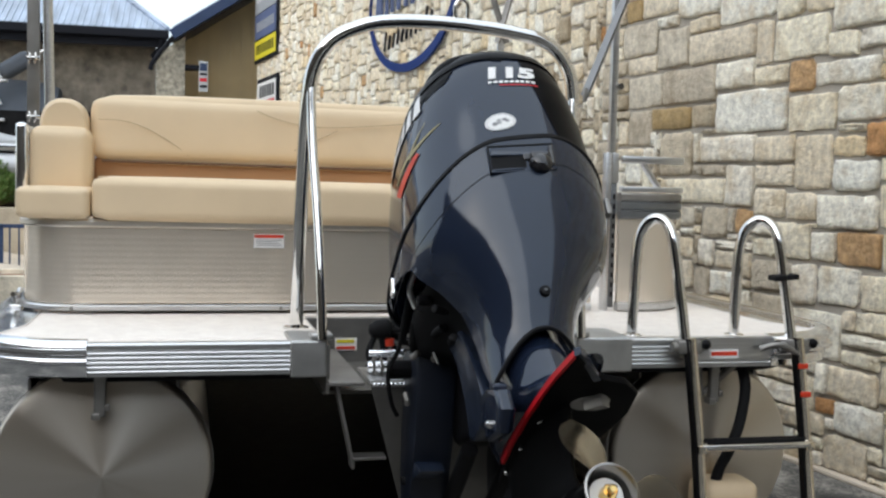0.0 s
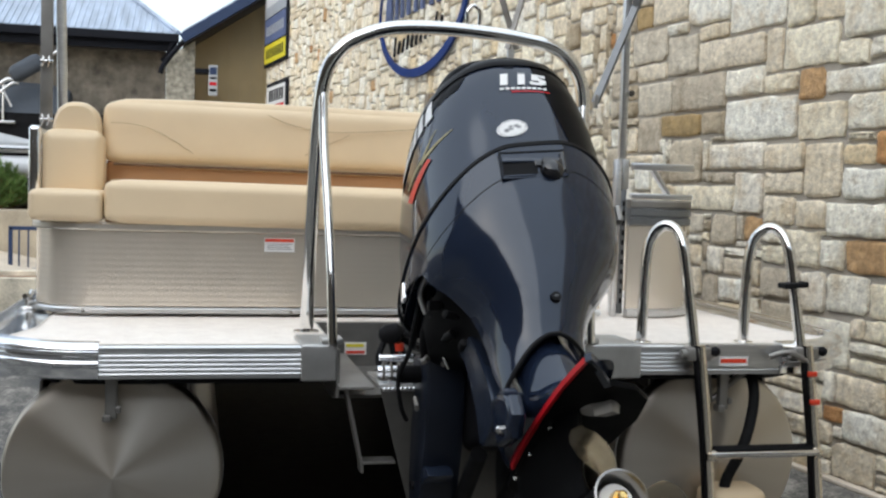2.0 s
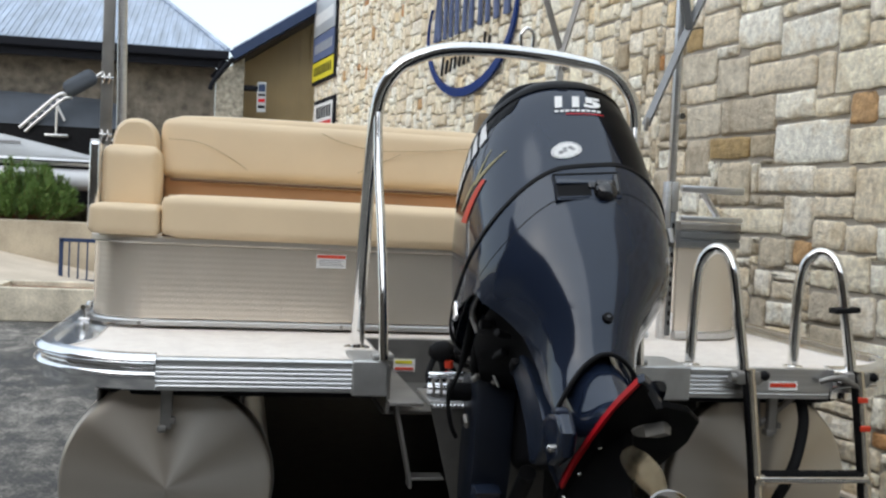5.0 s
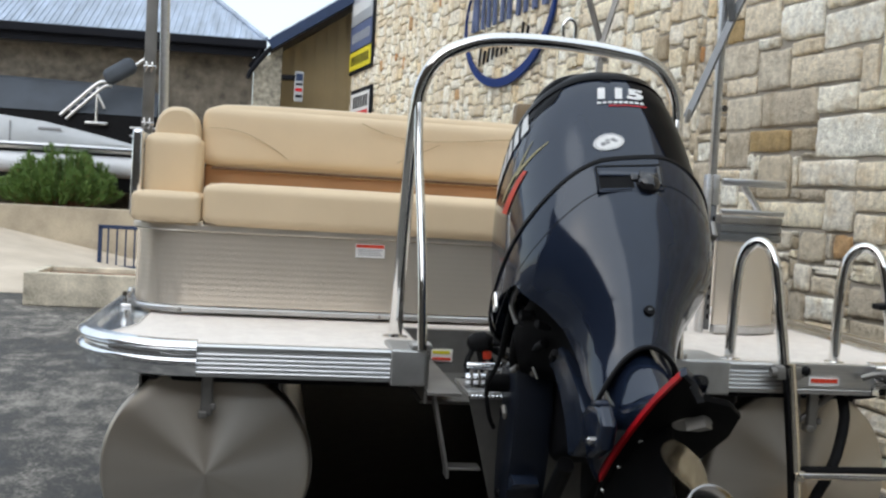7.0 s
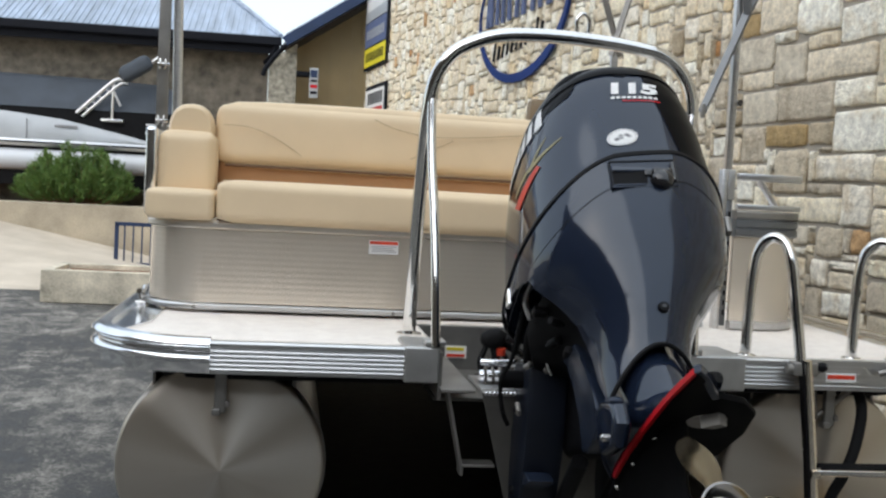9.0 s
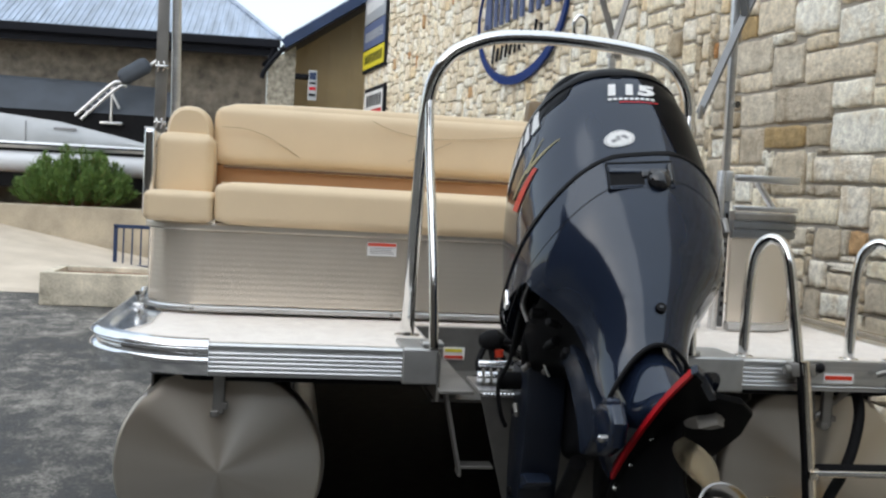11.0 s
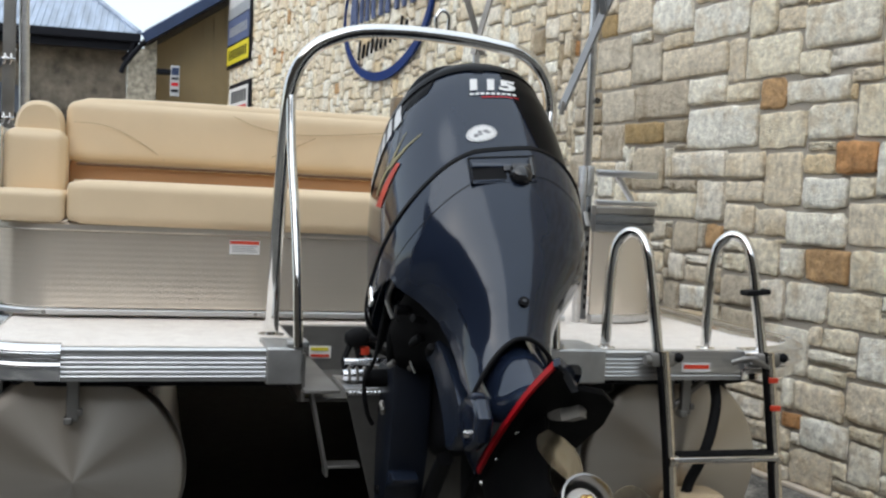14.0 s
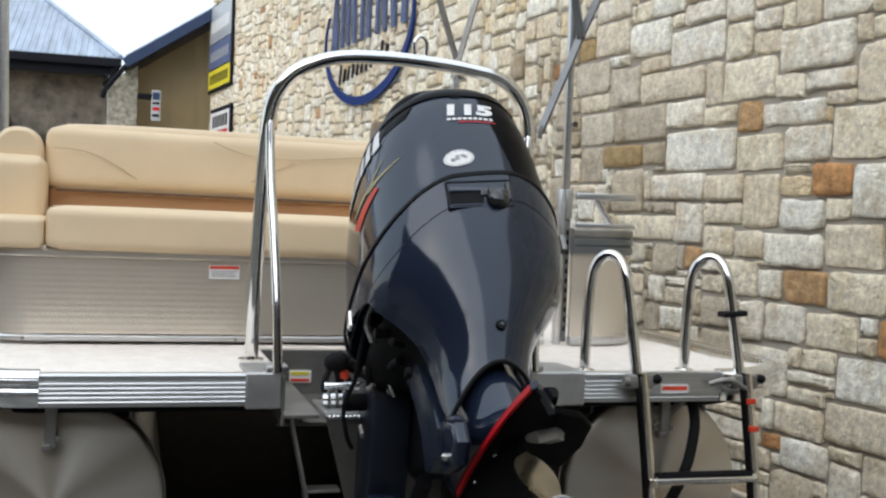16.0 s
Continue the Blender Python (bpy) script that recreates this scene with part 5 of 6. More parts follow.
ENGINE = [(0.76, -0.27, 0.25, 0.2, 2.4), (0.66, -0.25, 0.2, 0.185, 2.4), (0.58, -0.15, 0.18, 0.14, 2.4), (0.5, -0.05, 0.18, 0.11, 2.4), (0.42, 0.0, 0.2, 0.09, 2.4)]
on_motor("engine_block", loft([section(r, 0, 32) for r in ENGINE]), M_matt, "black engine block inside the open cowling")
for k, (x, a, u, r) in enumerate(((-0.185, 0.08, 0.6, 0.013), (-0.165, 0.12, 0.55, 0.01), (-0.175, 0.0, 0.62, 0.017), (-0.15, 0.1, 0.48, 0.009), (-0.165, 0.03, 0.54, 0.012))):
    on_motor("engine_fitting", moved(revolve([(-0.03, r * 0.7), (-0.028, r), (0.0, r), (0.004, r * 0.6), (0.012, r * 0.6)], "X", 14, caps=True), Matrix.Translation((x, -a, u)) @ Matrix.Rotation(0.5 * k, 4, "Z")), M_rubber if k % 2 else M_matt, "")

# midsection
MID = [(0.46, 0.0, 0.262, 0.07, 2.2), (0.405, -0.02, 0.287, 0.079, 2.2), (0.36, -0.03, 0.315, 0.086, 2.2), (0.3, -0.04, 0.342, 0.087, 2.2), (0.27, -0.05, 0.365, 0.08, 2.2), (0.248, -0.055, 0.435, 0.07, 2.3), (0.229, -0.06, 0.556, 0.056, 2.4)]
mid = on_motor("midsection", loft([section(r, 0.0, 72, -0.008) for r in dense(MID)]), M_navy, "dark blue-grey exhaust housing")
lip = []
for k in range(33):
    x = -0.116 + 0.0062 * k
    u = 0.402 - 8 * x * x
    lip.append((x, -(back_at(PAN, x + 0.016, u) + 0.001), u))
on_motor("lip", sweep(lip, 0.0052), M_matt, "", mid)
plate_pts = [(-0.047, 0.575), (-0.03, 0.556), (0.02, 0.478), (0.09, 0.455), (0.135, 0.4), (0.15, 0.3), (0.13, 0.1), (0.07, -0.08), (0.02, -0.16), (-0.025, -0.1), (-0.041, 0.02), (-0.052, 0.15), (-0.058, 0.3), (-0.058, 0.45)]
av = on_motor("ventilation_plate", extrude_outline([(x, -a) for x, a in plate_pts][::-1], 0.212, 0.226, 0.003), M_plate, "black ventilation plate with red edge")
stripe = smooth_path([(-0.05, -0.57, 0.222), (-0.061, -0.45, 0.222), (-0.061, -0.3, 0.222), (-0.055, -0.15, 0.222), (-0.044, -0.02, 0.222)], 6)
on_motor("red_edge", sweep(stripe, [(-0.004, -0.007), (0.004, -0.007), (0.004, 0.005), (-0.004, 0.005)], up=(0, 0, 1)), M_red, "red painted edge strip", av)
for x, a in ((-0.034, 0.28), (-0.033, 0.13), (-0.026, -0.02)):
    on_motor("bolt", moved(revolve([(0.204, 0.006), (0.206, 0.008), (0.214, 0.008)], "Z", 10, caps=True), Matrix.Translation((x, -a, 0))), M_chrome, "", av)
on_motor("plate_window", moved(revolve([(0.209, 0.04), (0.2125, 0.042)], "Z", 28, caps=True), Matrix.Translation((0.045, -0.365, 0)) @ Matrix.Diagonal((1, 0.8, 1, 1))), M_dull, "", av)
tab = extrude_outline([(0.0, 0.0), (0.035, -0.005), (0.06, -0.035), (0.03, -0.045)], -0.006, 0.03, 0.003)
on_motor("trim_tab", moved(tab, Matrix.Translation((0.016, -0.4, 0.185)) @ Matrix.Rotation(0.3, 4, "Z") @ Matrix.Scale(0.72, 4)), M_dull, "silver trim tab", av)
on_motor("tail_edge", sweep([(-0.049, -0.578, 0.223), (-0.03, -0.56, 0.221), (0.022, -0.476, 0.216)], [(-0.007, -0.008), (0.007, -0.008), (0.007, 0.008), (-0.007, 0.008)], up=(0, 0, 1)), M_skirt, "", av)
# mount cover on the flank
for s in (-1,):
    prof = [(0.194, 0.303), (0.26, 0.298), (0.325, 0.262), (0.335, 0.215), (0.29, 0.182), (0.21, 0.195)]
    m = Matrix(((0, 0, 1, s * 0.116 - 0.019), (-1, 0, 0, 0), (0, 1, 0, 0), (0, 0, 0, 1)))
    cov = on_motor("mount_cover", moved(extrude_outline(prof, 0.0, 0.038, 0.013, 4), m), M_navy, "", mid)
    on_motor("mount_pad", box(s * 0.116 - 0.016, s * 0.116 + 0.016, -0.305, -0.265, 0.268, 0.287, 0.007, m=Matrix.Translation((0, -0.3, 0.27)) @ Matrix.Rotation(0.42, 4, "X") @ Matrix.Translation((0, 0.3, -0.27))), M_skirt, "", mid)
    on_motor("bolt", moved(revolve([(-0.012, 0.004), (-0.008, 0.0085), (0.01, 0.0085)], "X", 10, caps=True), Matrix.Translation((s * 0.136, -0.27, 0.21))), M_chrome, "", mid)
# gearcase
leg = [(0.213, -0.08, 0.36, 0.035, 2.0), (0.1, -0.07, 0.32, 0.032, 2.0), (0.04, -0.1, 0.33, 0.04, 2.0), (-0.05, -0.05, 0.28, 0.02, 2.0), (-0.24, 0.06, 0.2, 0.008, 2.0)]
gear = on_motor("gearcase", loft([section(r, 0, 40) for r in dense(leg, 4)]), M_plate, "gloss black gearcase and skeg")
on_motor("torpedo", moved(revolve([(-0.34, 0.052), (-0.2, 0.058), (0.05, 0.052), (0.14, 0.03), (0.18, 0.002)], "Y", 32, caps=True), Matrix.Translation((0.01, 0, 0))), M_plate, "", gear)
# propeller
prop = on_motor("propeller", moved(revolve([(-0.345, 0.046), (-0.43, 0.047), (-0.455, 0.05), (-0.462, 0.052), (-0.463, 0.048), (-0.44, 0.042), (-0.36, 0.04)], "Y", 40), Matrix.Translation((0.014, 0, 0.0))), M_hub, "stainless steel propeller with open hub")
on_motor("hub_washer", moved(revolve([(-0.43, 0.03), (-0.432, 0.033), (-0.38, 0.036), (-0.36, 0.036)], "Y", 32, caps=True), Matrix.Translation((0.014, 0, 0))), M_white, "white spacer", prop)
on_motor("hub_nut", moved(revolve([(-0.452, 0.013), (-0.455, 0.015), (-0.43, 0.016)], "Y", 6, caps=True), Matrix.Translation((0.014, 0, 0))), M_brass, "brass propeller nut", prop)
on_motor("shaft_end", moved(revolve([(-0.47, 0.006), (-0.472, 0.008), (-0.44, 0.009)], "Y", 12, caps=True), Matrix.Translation((0.014, 0, 0))), M_brass, "", prop)


def blade(angle):
    bm = bmesh.new()
    rows, n = [], 12
    for j in range(11):
        q = j / 10
        r = 0.048 + 0.125 * q
        wdt = 0.084 * math.sqrt(max(0.02, 1 - (2 * q - 0.85) ** 2 / 1.4)) * (1 if q < 0.75 else math.sqrt(max(0.0, 1 - ((q - 0.75) / 0.252) ** 2)))
        pitch = math.atan2(0.1, r)
        row = []
        for i in range(n + 1):
            c = (2 * i / n - 1) * max(wdt, 0.002)
            x = c * math.cos(pitch) + 0.1 * (r - 0.05) * 0.3
            y = -0.4 + c * math.sin(pitch) + 0.02 * q - 0.25 * c * c * 8
            row.append(Vector((x, y, math.sqrt(max(r * r - x * x, 0)))))
        rows.append(row)
    v = [[bm.verts.new(p) for p in r] for r in rows]
    for j in range(10):
        for i in range(n):
            bm.faces.new((v[j][i], v[j][i + 1], v[j + 1][i + 1], v[j + 1][i]))
    bmesh.ops.solidify(bm, geom=bm.faces[:], thickness=0.004)
    return moved(bm, Matrix.Translation((0.014, 0, 0)) @ Matrix.Rotation(radians(angle), 4, "Y"))


for a in (-8, 112, 232):
    on_motor("blade", blade(a), M_ss_dull, "", prop)

# clamp bracket on the transom and swivel arm, in yard axes
INV = MOT.inverted()


def on_motor_w(name, bm, mat, label="", parent=None):
    return part(name, moved(bm, INV), mat, parent or motor, label, True)


for s in (-1, 1):
    prof = [(-0.12, 1.02), (-0.2, 1.03), (-0.31, 1.035), (-0.325, 0.98), (-0.3, 0.82), (-0.25, 0.66), (-0.2, 0.55), (-0.13, 0.55), (-0.12, 0.7)]
    bm = extrude_outline([(y, z) for y, z in prof], 0, 0.1, 0.01)
    m = Matrix(((0, 0, 1, s * 0.122 - 0.05), (1, 0, 0, 0), (0, 1, 0, 0), (0, 0, 0, 1)))
    br = on_motor_w("clamp_bracket", moved(bm, m), M_bracket, "dark blue-grey clamp bracket on the transom")
    for z in (0.9, 0.68):
        on_motor_w("bracket_bolt", moved(revolve([(0, 0.012), (0.012, 0.012)], "X", 12, caps=True), Matrix.Translation((s * 0.174 - 0.006, -0.18, z))), M_matt, "", br)
on_motor_w("tilt_tube", sweep([(-0.23, -0.22, 0.985), (0.23, -0.22, 0.985)], 0.024), M_matt, "black tilt tube")
on_motor_w("swivel_bracket", box(-0.07, 0.07, -0.46, -0.2, 0.78, 1.0, 0.03, 3, m=Matrix.Translation((0, -0.22, 0.985)) @ Matrix.Rotation(radians(-20), 4, "X") @ Matrix.Translation((0, 0.22, -0.985))), M_matt, "black swivel bracket")
on_motor_w("trim_ram", sweep([(-0.06, -0.22, 0.62), (-0.06, -0.42, 0.82)], 0.022), M_matt)
on_motor_w("trim_ram", sweep([(0.06, -0.22, 0.62), (0.06, -0.42, 0.82)], 0.022), M_matt)
for s in (-1, 1):
    prof = [(-0.34, 1.1), (-0.37, 1.14), (-0.44, 1.148), (-0.541, 1.128), (-0.632, 1.086), (-0.704, 1.048), (-0.775, 1.0), (-0.741, 0.953), (-0.691, 0.906), (-0.648, 0.897), (-0.622, 0.975), (-0.553, 1.035), (-0.486, 1.075), (-0.4, 1.07)]
    m = Matrix(((0, 0, 1, s * 0.1 - 0.024), (1, 0, 0, 0), (0, 1, 0, 0), (0, 0, 0, 1)))
    on_motor_w("swivel_arm", moved(extrude_outline(prof, 0, 0.048, 0.009, 3), m), M_skirt, "blue-grey swivel arm")
on_motor_w("cable", sweep(smooth_path([(-0.2, -0.33, 1.2), (-0.215, -0.33, 1.12), (-0.22, -0.3, 1.05), (-0.235, -0.25, 0.98), (-0.22, -0.22, 0.9), (-0.2, -0.2, 0.86)], 8), 0.006), M_rubber, "black control cable")
on_motor_w("cable", sweep(smooth_path([(-0.19, -0.32, 1.22), (-0.2, -0.3, 1.12), (-0.19, -0.2, 1.06), (-0.15, -0.05, 1.03), (-0.1, 0.15, 1.0)], 8), 0.009), M_rubber)
on_motor_w("cable", sweep(smooth_path([(-0.17, -0.36, 1.2), (-0.19, -0.34, 1.1), (-0.16, -0.25, 1.02), (-0.08, -0.1, 1.0), (0.0, 0.2, 0.99)], 8), 0.011), M_rubber)
for s in (-1, 1):
    foot = extrude_outline([(-0.12, 0.64), (-0.33, 0.735), (-0.34, 0.747), (-0.31, 0.757), (-0.12, 0.75)], 0, 0.07, 0.006)
    on_motor_w("thrust_plate", moved(foot, Matrix(((0, 0, 1, s * 0.13 - 0.04), (1, 0, 0, 0), (0, 1, 0, 0), (0, 0, 0, 1)))), M_skirt)
# hoses, clips and fittings under the cowling
for k, (x, y, z, dx, dz, r, mt) in enumerate(((-0.15, -0.36, 1.07, 0.02, -0.045, 0.006, M_chrome), (-0.19, -0.33, 1.035, 0.012, 0.01, 0.008, M_dull), (-0.14, -0.34, 1.03, 0.012, 0.008, 0.008, M_dull),
                                              (-0.2, -0.3, 0.94, 0.006, -0.03, 0.007, M_dull), (-0.175, -0.34, 1.1, 0.05, -0.03, 0.012, M_rubber),
                                              (-0.16, -0.3, 1.12, 0.07, 0.02, 0.018, M_matt))):
    on_motor_w("fitting", sweep([(x, y, z), (x + dx * 0.5, y - 0.008, z + dz * 0.6), (x + dx, y, z + dz)], r), mt)
on_motor_w("steering_tube", sweep([(-0.235, 0.05, 0.985), (0.1, 0.0, 0.99)], 0.011), M_polish, "silver steering tube")
on_motor_w("steering_ram", sweep([(-0.25, -0.02, 0.958), (0.12, -0.06, 0.96)], 0.017), M_polish, "silver steering ram")
for k in range(6):
    on_motor_w("ram_rib", moved(revolve([(-0.004, 0.02), (0, 0.027), (0.004, 0.02)], "X", 20), Matrix.Translation((-0.235 + k * 0.022, -0.022, 0.958))), M_dull)
on_motor_w("cowl_hook", sweep(smooth_path([(-0.19, -0.36, 1.26), (-0.205, -0.35, 1.21), (-0.19, -0.36, 1.16)], 5), 0.008), M_alu)

# items lying in the motor well
primer = thing("primer_bulb", "black rubber primer bulb with orange-red collar in the motor well", "fuel bulb", at=pose(-0.205, 0.08, 0.93))
part("bulb", moved(revolve([(-0.036, 0.006), (-0.03, 0.02), (-0.01, 0.029), (0.02, 0.028), (0.036, 0.014), (0.045, 0.005)], "X", 24, caps=True), Matrix.Translation((0.008, 0, 0.12)) @ Matrix.Rotation(radians(-12), 4, "Y")), M_rubber, primer, smooth=True)
part("stalk", sweep(smooth_path([(0.01, 0, 0.1), (0.02, 0, 0.05), (0.0, 0.02, 0.01), (-0.03, 0.04, -0.005)], 6), 0.012), M_rubber, primer, smooth=True)
part("collar", moved(revolve([(-0.012, 0.012), (-0.01, 0.017), (0.01, 0.017), (0.012, 0.012)], "Z", 16, caps=True), Matrix.Translation((0.03, 0.0, 0.082))), M_redorange, primer, "orange-red collar")
part("hose", sweep(smooth_path([(0.04, 0, 0.12), (0.09, -0.06, 0.125), (0.1, -0.16, 0.14), (0.09, -0.3, 0.16)], 6), 0.011), M_rubber, primer, smooth=True)
for pts, r in (([(-0.01, 0.0, 0.1), (-0.03, -0.02, 0.05), (-0.01, -0.05, 0.01), (0.03, -0.08, 0.02)], 0.009), ([(0.02, 0.02, 0.1), (0.05, 0.0, 0.06), (0.03, -0.03, 0.02), (-0.02, -0.03, 0.0)], 0.008),
               ([(0.03, 0.03, 0.11), (0.09, 0.02, 0.08), (0.12, -0.05, 0.07), (0.11, -0.16, 0.1)], 0.012)):
    part("fuel_line", sweep(smooth_path(pts, 6), r), M_rubber, primer, smooth=True)
wl_ = part("well_label", box(-0.258, -0.185, 0.594, 0.598, 0.908, 0.95), M_white, boat, "white label with yellow and red bars")
part("label_bar", box(-0.253, -0.195, 0.591, 0.5935, 0.935, 0.945), M_yellow, wl_)
part("label_bar", box(-0.253, -0.191, 0.591, 0.5935, 0.913, 0.922), M_redorange, wl_)

# ---- far buildings ----
FY = 18.0
dark_house = thing("stone_shed", "dark stone building with blue-grey standing-seam metal roof", "building", at=pose(-5, FY + 1, 0))
H0 = Matrix.Translation((5, -FY - 1, 0))


def on_house(name, bm, mat, label="", smooth=False, parent=None):
    return part(name, moved(bm, H0), mat, parent or dark_house, label, smooth)


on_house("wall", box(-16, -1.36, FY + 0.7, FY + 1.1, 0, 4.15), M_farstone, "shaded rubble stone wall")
EZ, EY = 4.2, FY
ridge_y, ridge_z = FY + 4.5, 6.3
bm = bmesh.new()
q = [(-16, EY, EZ), (-1.12, EY, EZ), (-3.3, ridge_y, ridge_z), (-16, ridge_y, ridge_z)]
lo = [bm.verts.new(p) for p in q]
hi = [bm.verts.new((x, y, z + 0.05)) for x, y, z in q]
bm.faces.new(lo[::-1]); bm.faces.new(hi)
for i in range(4):
    bm.faces.new((lo[i], lo[(i + 1) % 4], hi[(i + 1) % 4], hi[i]))
shed_roof = on_house("roof", bm, M_roof, "blue-grey standing-seam sheet roof")
for i in range(132):
    x = -15.8 + i * 0.1125
    top = min(1.0, (x + 1.12) / -2.18) if x > -3.3 else 1.0
    if top <= 0.03:
        continue
    p0 = Vector((x, EY - 0.01, EZ + 0.05))
    p1 = Vector((x, EY + (ridge_y - EY) * top, EZ + 0.05 + (ridge_z - EZ) * top))
    on_house("roof_seam", sweep([p0, p1], [(-0.012, 0), (0.012, 0), (0.008, 0.014), (-0.008, 0.014)], up=(0, 0, 1)), M_roof, parent=shed_roof)
on_house("hip_cap", sweep([(-1.12, EY, EZ + 0.06), (-3.3, ridge_y, ridge_z + 0.06)], 0.05), M_roof, parent=shed_roof)
on_house("gutter", box(-16, -1.1, EY - 0.1, EY + 0.04, EZ - 0.13, EZ + 0.03, 0.02), M_dark_fascia, "dark gutter")
on_house("fascia", box(-16, -1.14, EY + 0.04, EY + 0.08, EZ - 0.28, EZ - 0.02), M_dark_fascia)
on_house("soffit", box(-16, -1.36, EY + 0.08, FY + 0.7, EZ - 0.24, EZ - 0.2), M_soffit)
on_house("gutter_outlet", sweep([(-1.2, EY - 0.03, EZ - 0.1), (-1.28, EY + 0.05, EZ - 0.32), (-1.4, EY + 0.3, EZ - 0.42)], 0.05), M_dark_fascia)

WY = 17.0
wing = thing("gabled_wing", "gabled stone wing with tan sheet siding and navy roof edge", "building", at=pose(0, WY, 0))
G0 = Matrix.Translation((0, -WY, 0))


def on_wing(name, bm, mat, label="", parent=None, smooth=False):
    return part(name, moved(bm, G0), mat, parent or wing, label, smooth)


def rake_z(x):
    return 3.72 + 0.664 * (x + 1.42)


def under_rake(x0, x1, y0, y1, drop):
    bm = bmesh.new()
    q = [(x0, 0.0), (x1, 0.0), (x1, rake_z(x1) - drop), (x0, rake_z(x0) - drop)]
    lo, hi = [bm.verts.new((x, y0, z)) for x, z in q], [bm.verts.new((x, y1, z)) for x, z in q]
    bm.faces.new(lo[::-1]); bm.faces.new(hi)
    for i in range(4):
        bm.faces.new((lo[i], lo[(i + 1) % 4], hi[(i + 1) % 4], hi[i]))
    return bm


on_wing("stone_pier", under_rake(-1.3, -0.8, WY, WY + 0.5, 0.12), M_stonefar, "pale rubble stone pier")
siding = on_wing("siding", under_rake(-0.9, 1.2, WY + 0.7, WY + 0.8, 0.12), M_siding, "tan ribbed sheet-metal siding")
for i in range(10):
    x = -0.78 + i * 0.2
    on_wing("siding_rib", under_rake(x, x + 0.035, WY + 0.67, WY + 0.7, 0.12), M_siding, "", siding)
rake0, rake1 = Vector((-1.02, WY - 0.3, 3.985)), Vector((2.6, WY - 0.3, 6.39))
on_wing("rake_board", sweep([rake0, rake1], [(-0.03, -0.07), (0.03, -0.07), (0.03, 0.1), (-0.03, 0.1)], up=(0, 0, 1)), M_blue, "navy painted rake board")
d = Vector((0, 1, 0))
bm = bmesh.new()
q = [rake0 + Vector((0, 0, -0.05)), rake1 + Vector((0, 0, -0.05)), rake1 + Vector((0, 5, -0.05)), rake0 + Vector((0, 5, -0.05))]
lo = [bm.verts.new(p) for p in q]
hi = [bm.verts.new(p + Vector((0, 0, 0.2))) for p in q]
bm.faces.new(lo[::-1]); bm.faces.new(hi)
for i in range(4):
    bm.faces.new((lo[i], lo[(i + 1) % 4], hi[(i + 1) % 4], hi[i]))
on_wing("roof", bm, M_roof, "sheet-metal roof")
bm = bmesh.new()
v = [bm.verts.new(p - Vector((0, -0.05, 0.06))) for p in q]
bm.faces.new(v)
bmesh.ops.solidify(bm, geom=bm.faces[:], thickness=0.03)
on_wing("soffit", bm, M_soffit, "dark boarded soffit")
on_wing("down_pipe", sweep([(-1.0, WY - 0.32, 3.95), (-1.2, WY - 0.2, 3.72), (-1.36, WY - 0.05, 3.52), (-1.4, WY - 0.02, 3.4)], 0.045), M_dark_fascia, "dark gutter outlet pipe", smooth=True)
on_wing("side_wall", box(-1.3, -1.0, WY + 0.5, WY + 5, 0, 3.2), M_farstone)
hs = thing("hanging_sign", "small dark bracket sign with pale panel", "sign", at=pose(-0.6, WY - 0.2, 3.3))
part("bracket", box(-0.2, 0.06, -0.02, 0.3, 0.12, 0.2, 0.01), M_dark_fascia, hs)
part("panel", box(0.04, 0.2, -0.02, 0.02, -0.27, 0.27, 0.01), M_hullgrey, hs)
for z, h, m in ((-0.2, 0.05, M_dark_fascia), (-0.09, 0.06, M_red), (0.02, 0.04, M_dark_fascia), (0.1, 0.13, M_blue)):
    part("print_bar", box(0.06, 0.18, -0.026, -0.021, z, z + h), m, hs)

# ---- retaining wall, planter, railing, shrub ----
bm = box(-14, -1.5, 16.0, 16.3, -0.3, 0.93, 0.02)
ret = part("retaining_wall", bm, M_stucco)
tagged(ret, "low beige rendered retaining wall with stains", "wall", kind="structure")
bed = part("planting_bed", box(-14, -1.5, 16.3, 22, -0.3, 0.88), M_soil)
tagged(bed, "bark mulch bed behind the retaining wall", "planting bed", kind="structure")
planter = thing("planter_box", "weathered low concrete planter box with mulch", "planter", at=pose(-2.6, 9.9, 0))
part("front", box(-0.92, 1.3, -0.42, -0.3, 0, 0.37, 0.012), M_planter, planter)
part("back", box(-0.92, 1.3, 0.55, 0.67, 0, 0.37, 0.012), M_planter, planter)
part("side", box(-0.92, -0.8, -0.3, 0.55, 0, 0.37, 0.012), M_planter, planter)
part("side", box(1.18, 1.3, -0.3, 0.55, 0, 0.37, 0.012), M_planter, planter)
part("mulch", box(-0.8, 1.18, -0.3, 0.55, 0.2, 0.31), M_soil, planter)

railing = thing("railing", "short navy painted steel railing", "railing", at=pose(-3.5, 14.6, 0.0))
part("post", box(-0.03, 0.03, -0.03, 0.03, 0.0, 0.7, 0.004), M_blue, railing)
part("top_rail", box(-0.03, 1.6, -0.03, 0.03, 0.66, 0.72, 0.004), M_blue, railing)
part("bottom_rail", box(-0.03, 1.6, -0.02, 0.02, 0.04, 0.08, 0.004), M_blue, railing)
for i in range(11):
    part("baluster", box(0.11 + i * 0.135, 0.135 + i * 0.135, -0.012, 0.012, 0.06, 0.67, 0.003), M_blue, railing)


M_leaf_pieces = island_variant(M_leaf, "leaf_green_pieces")


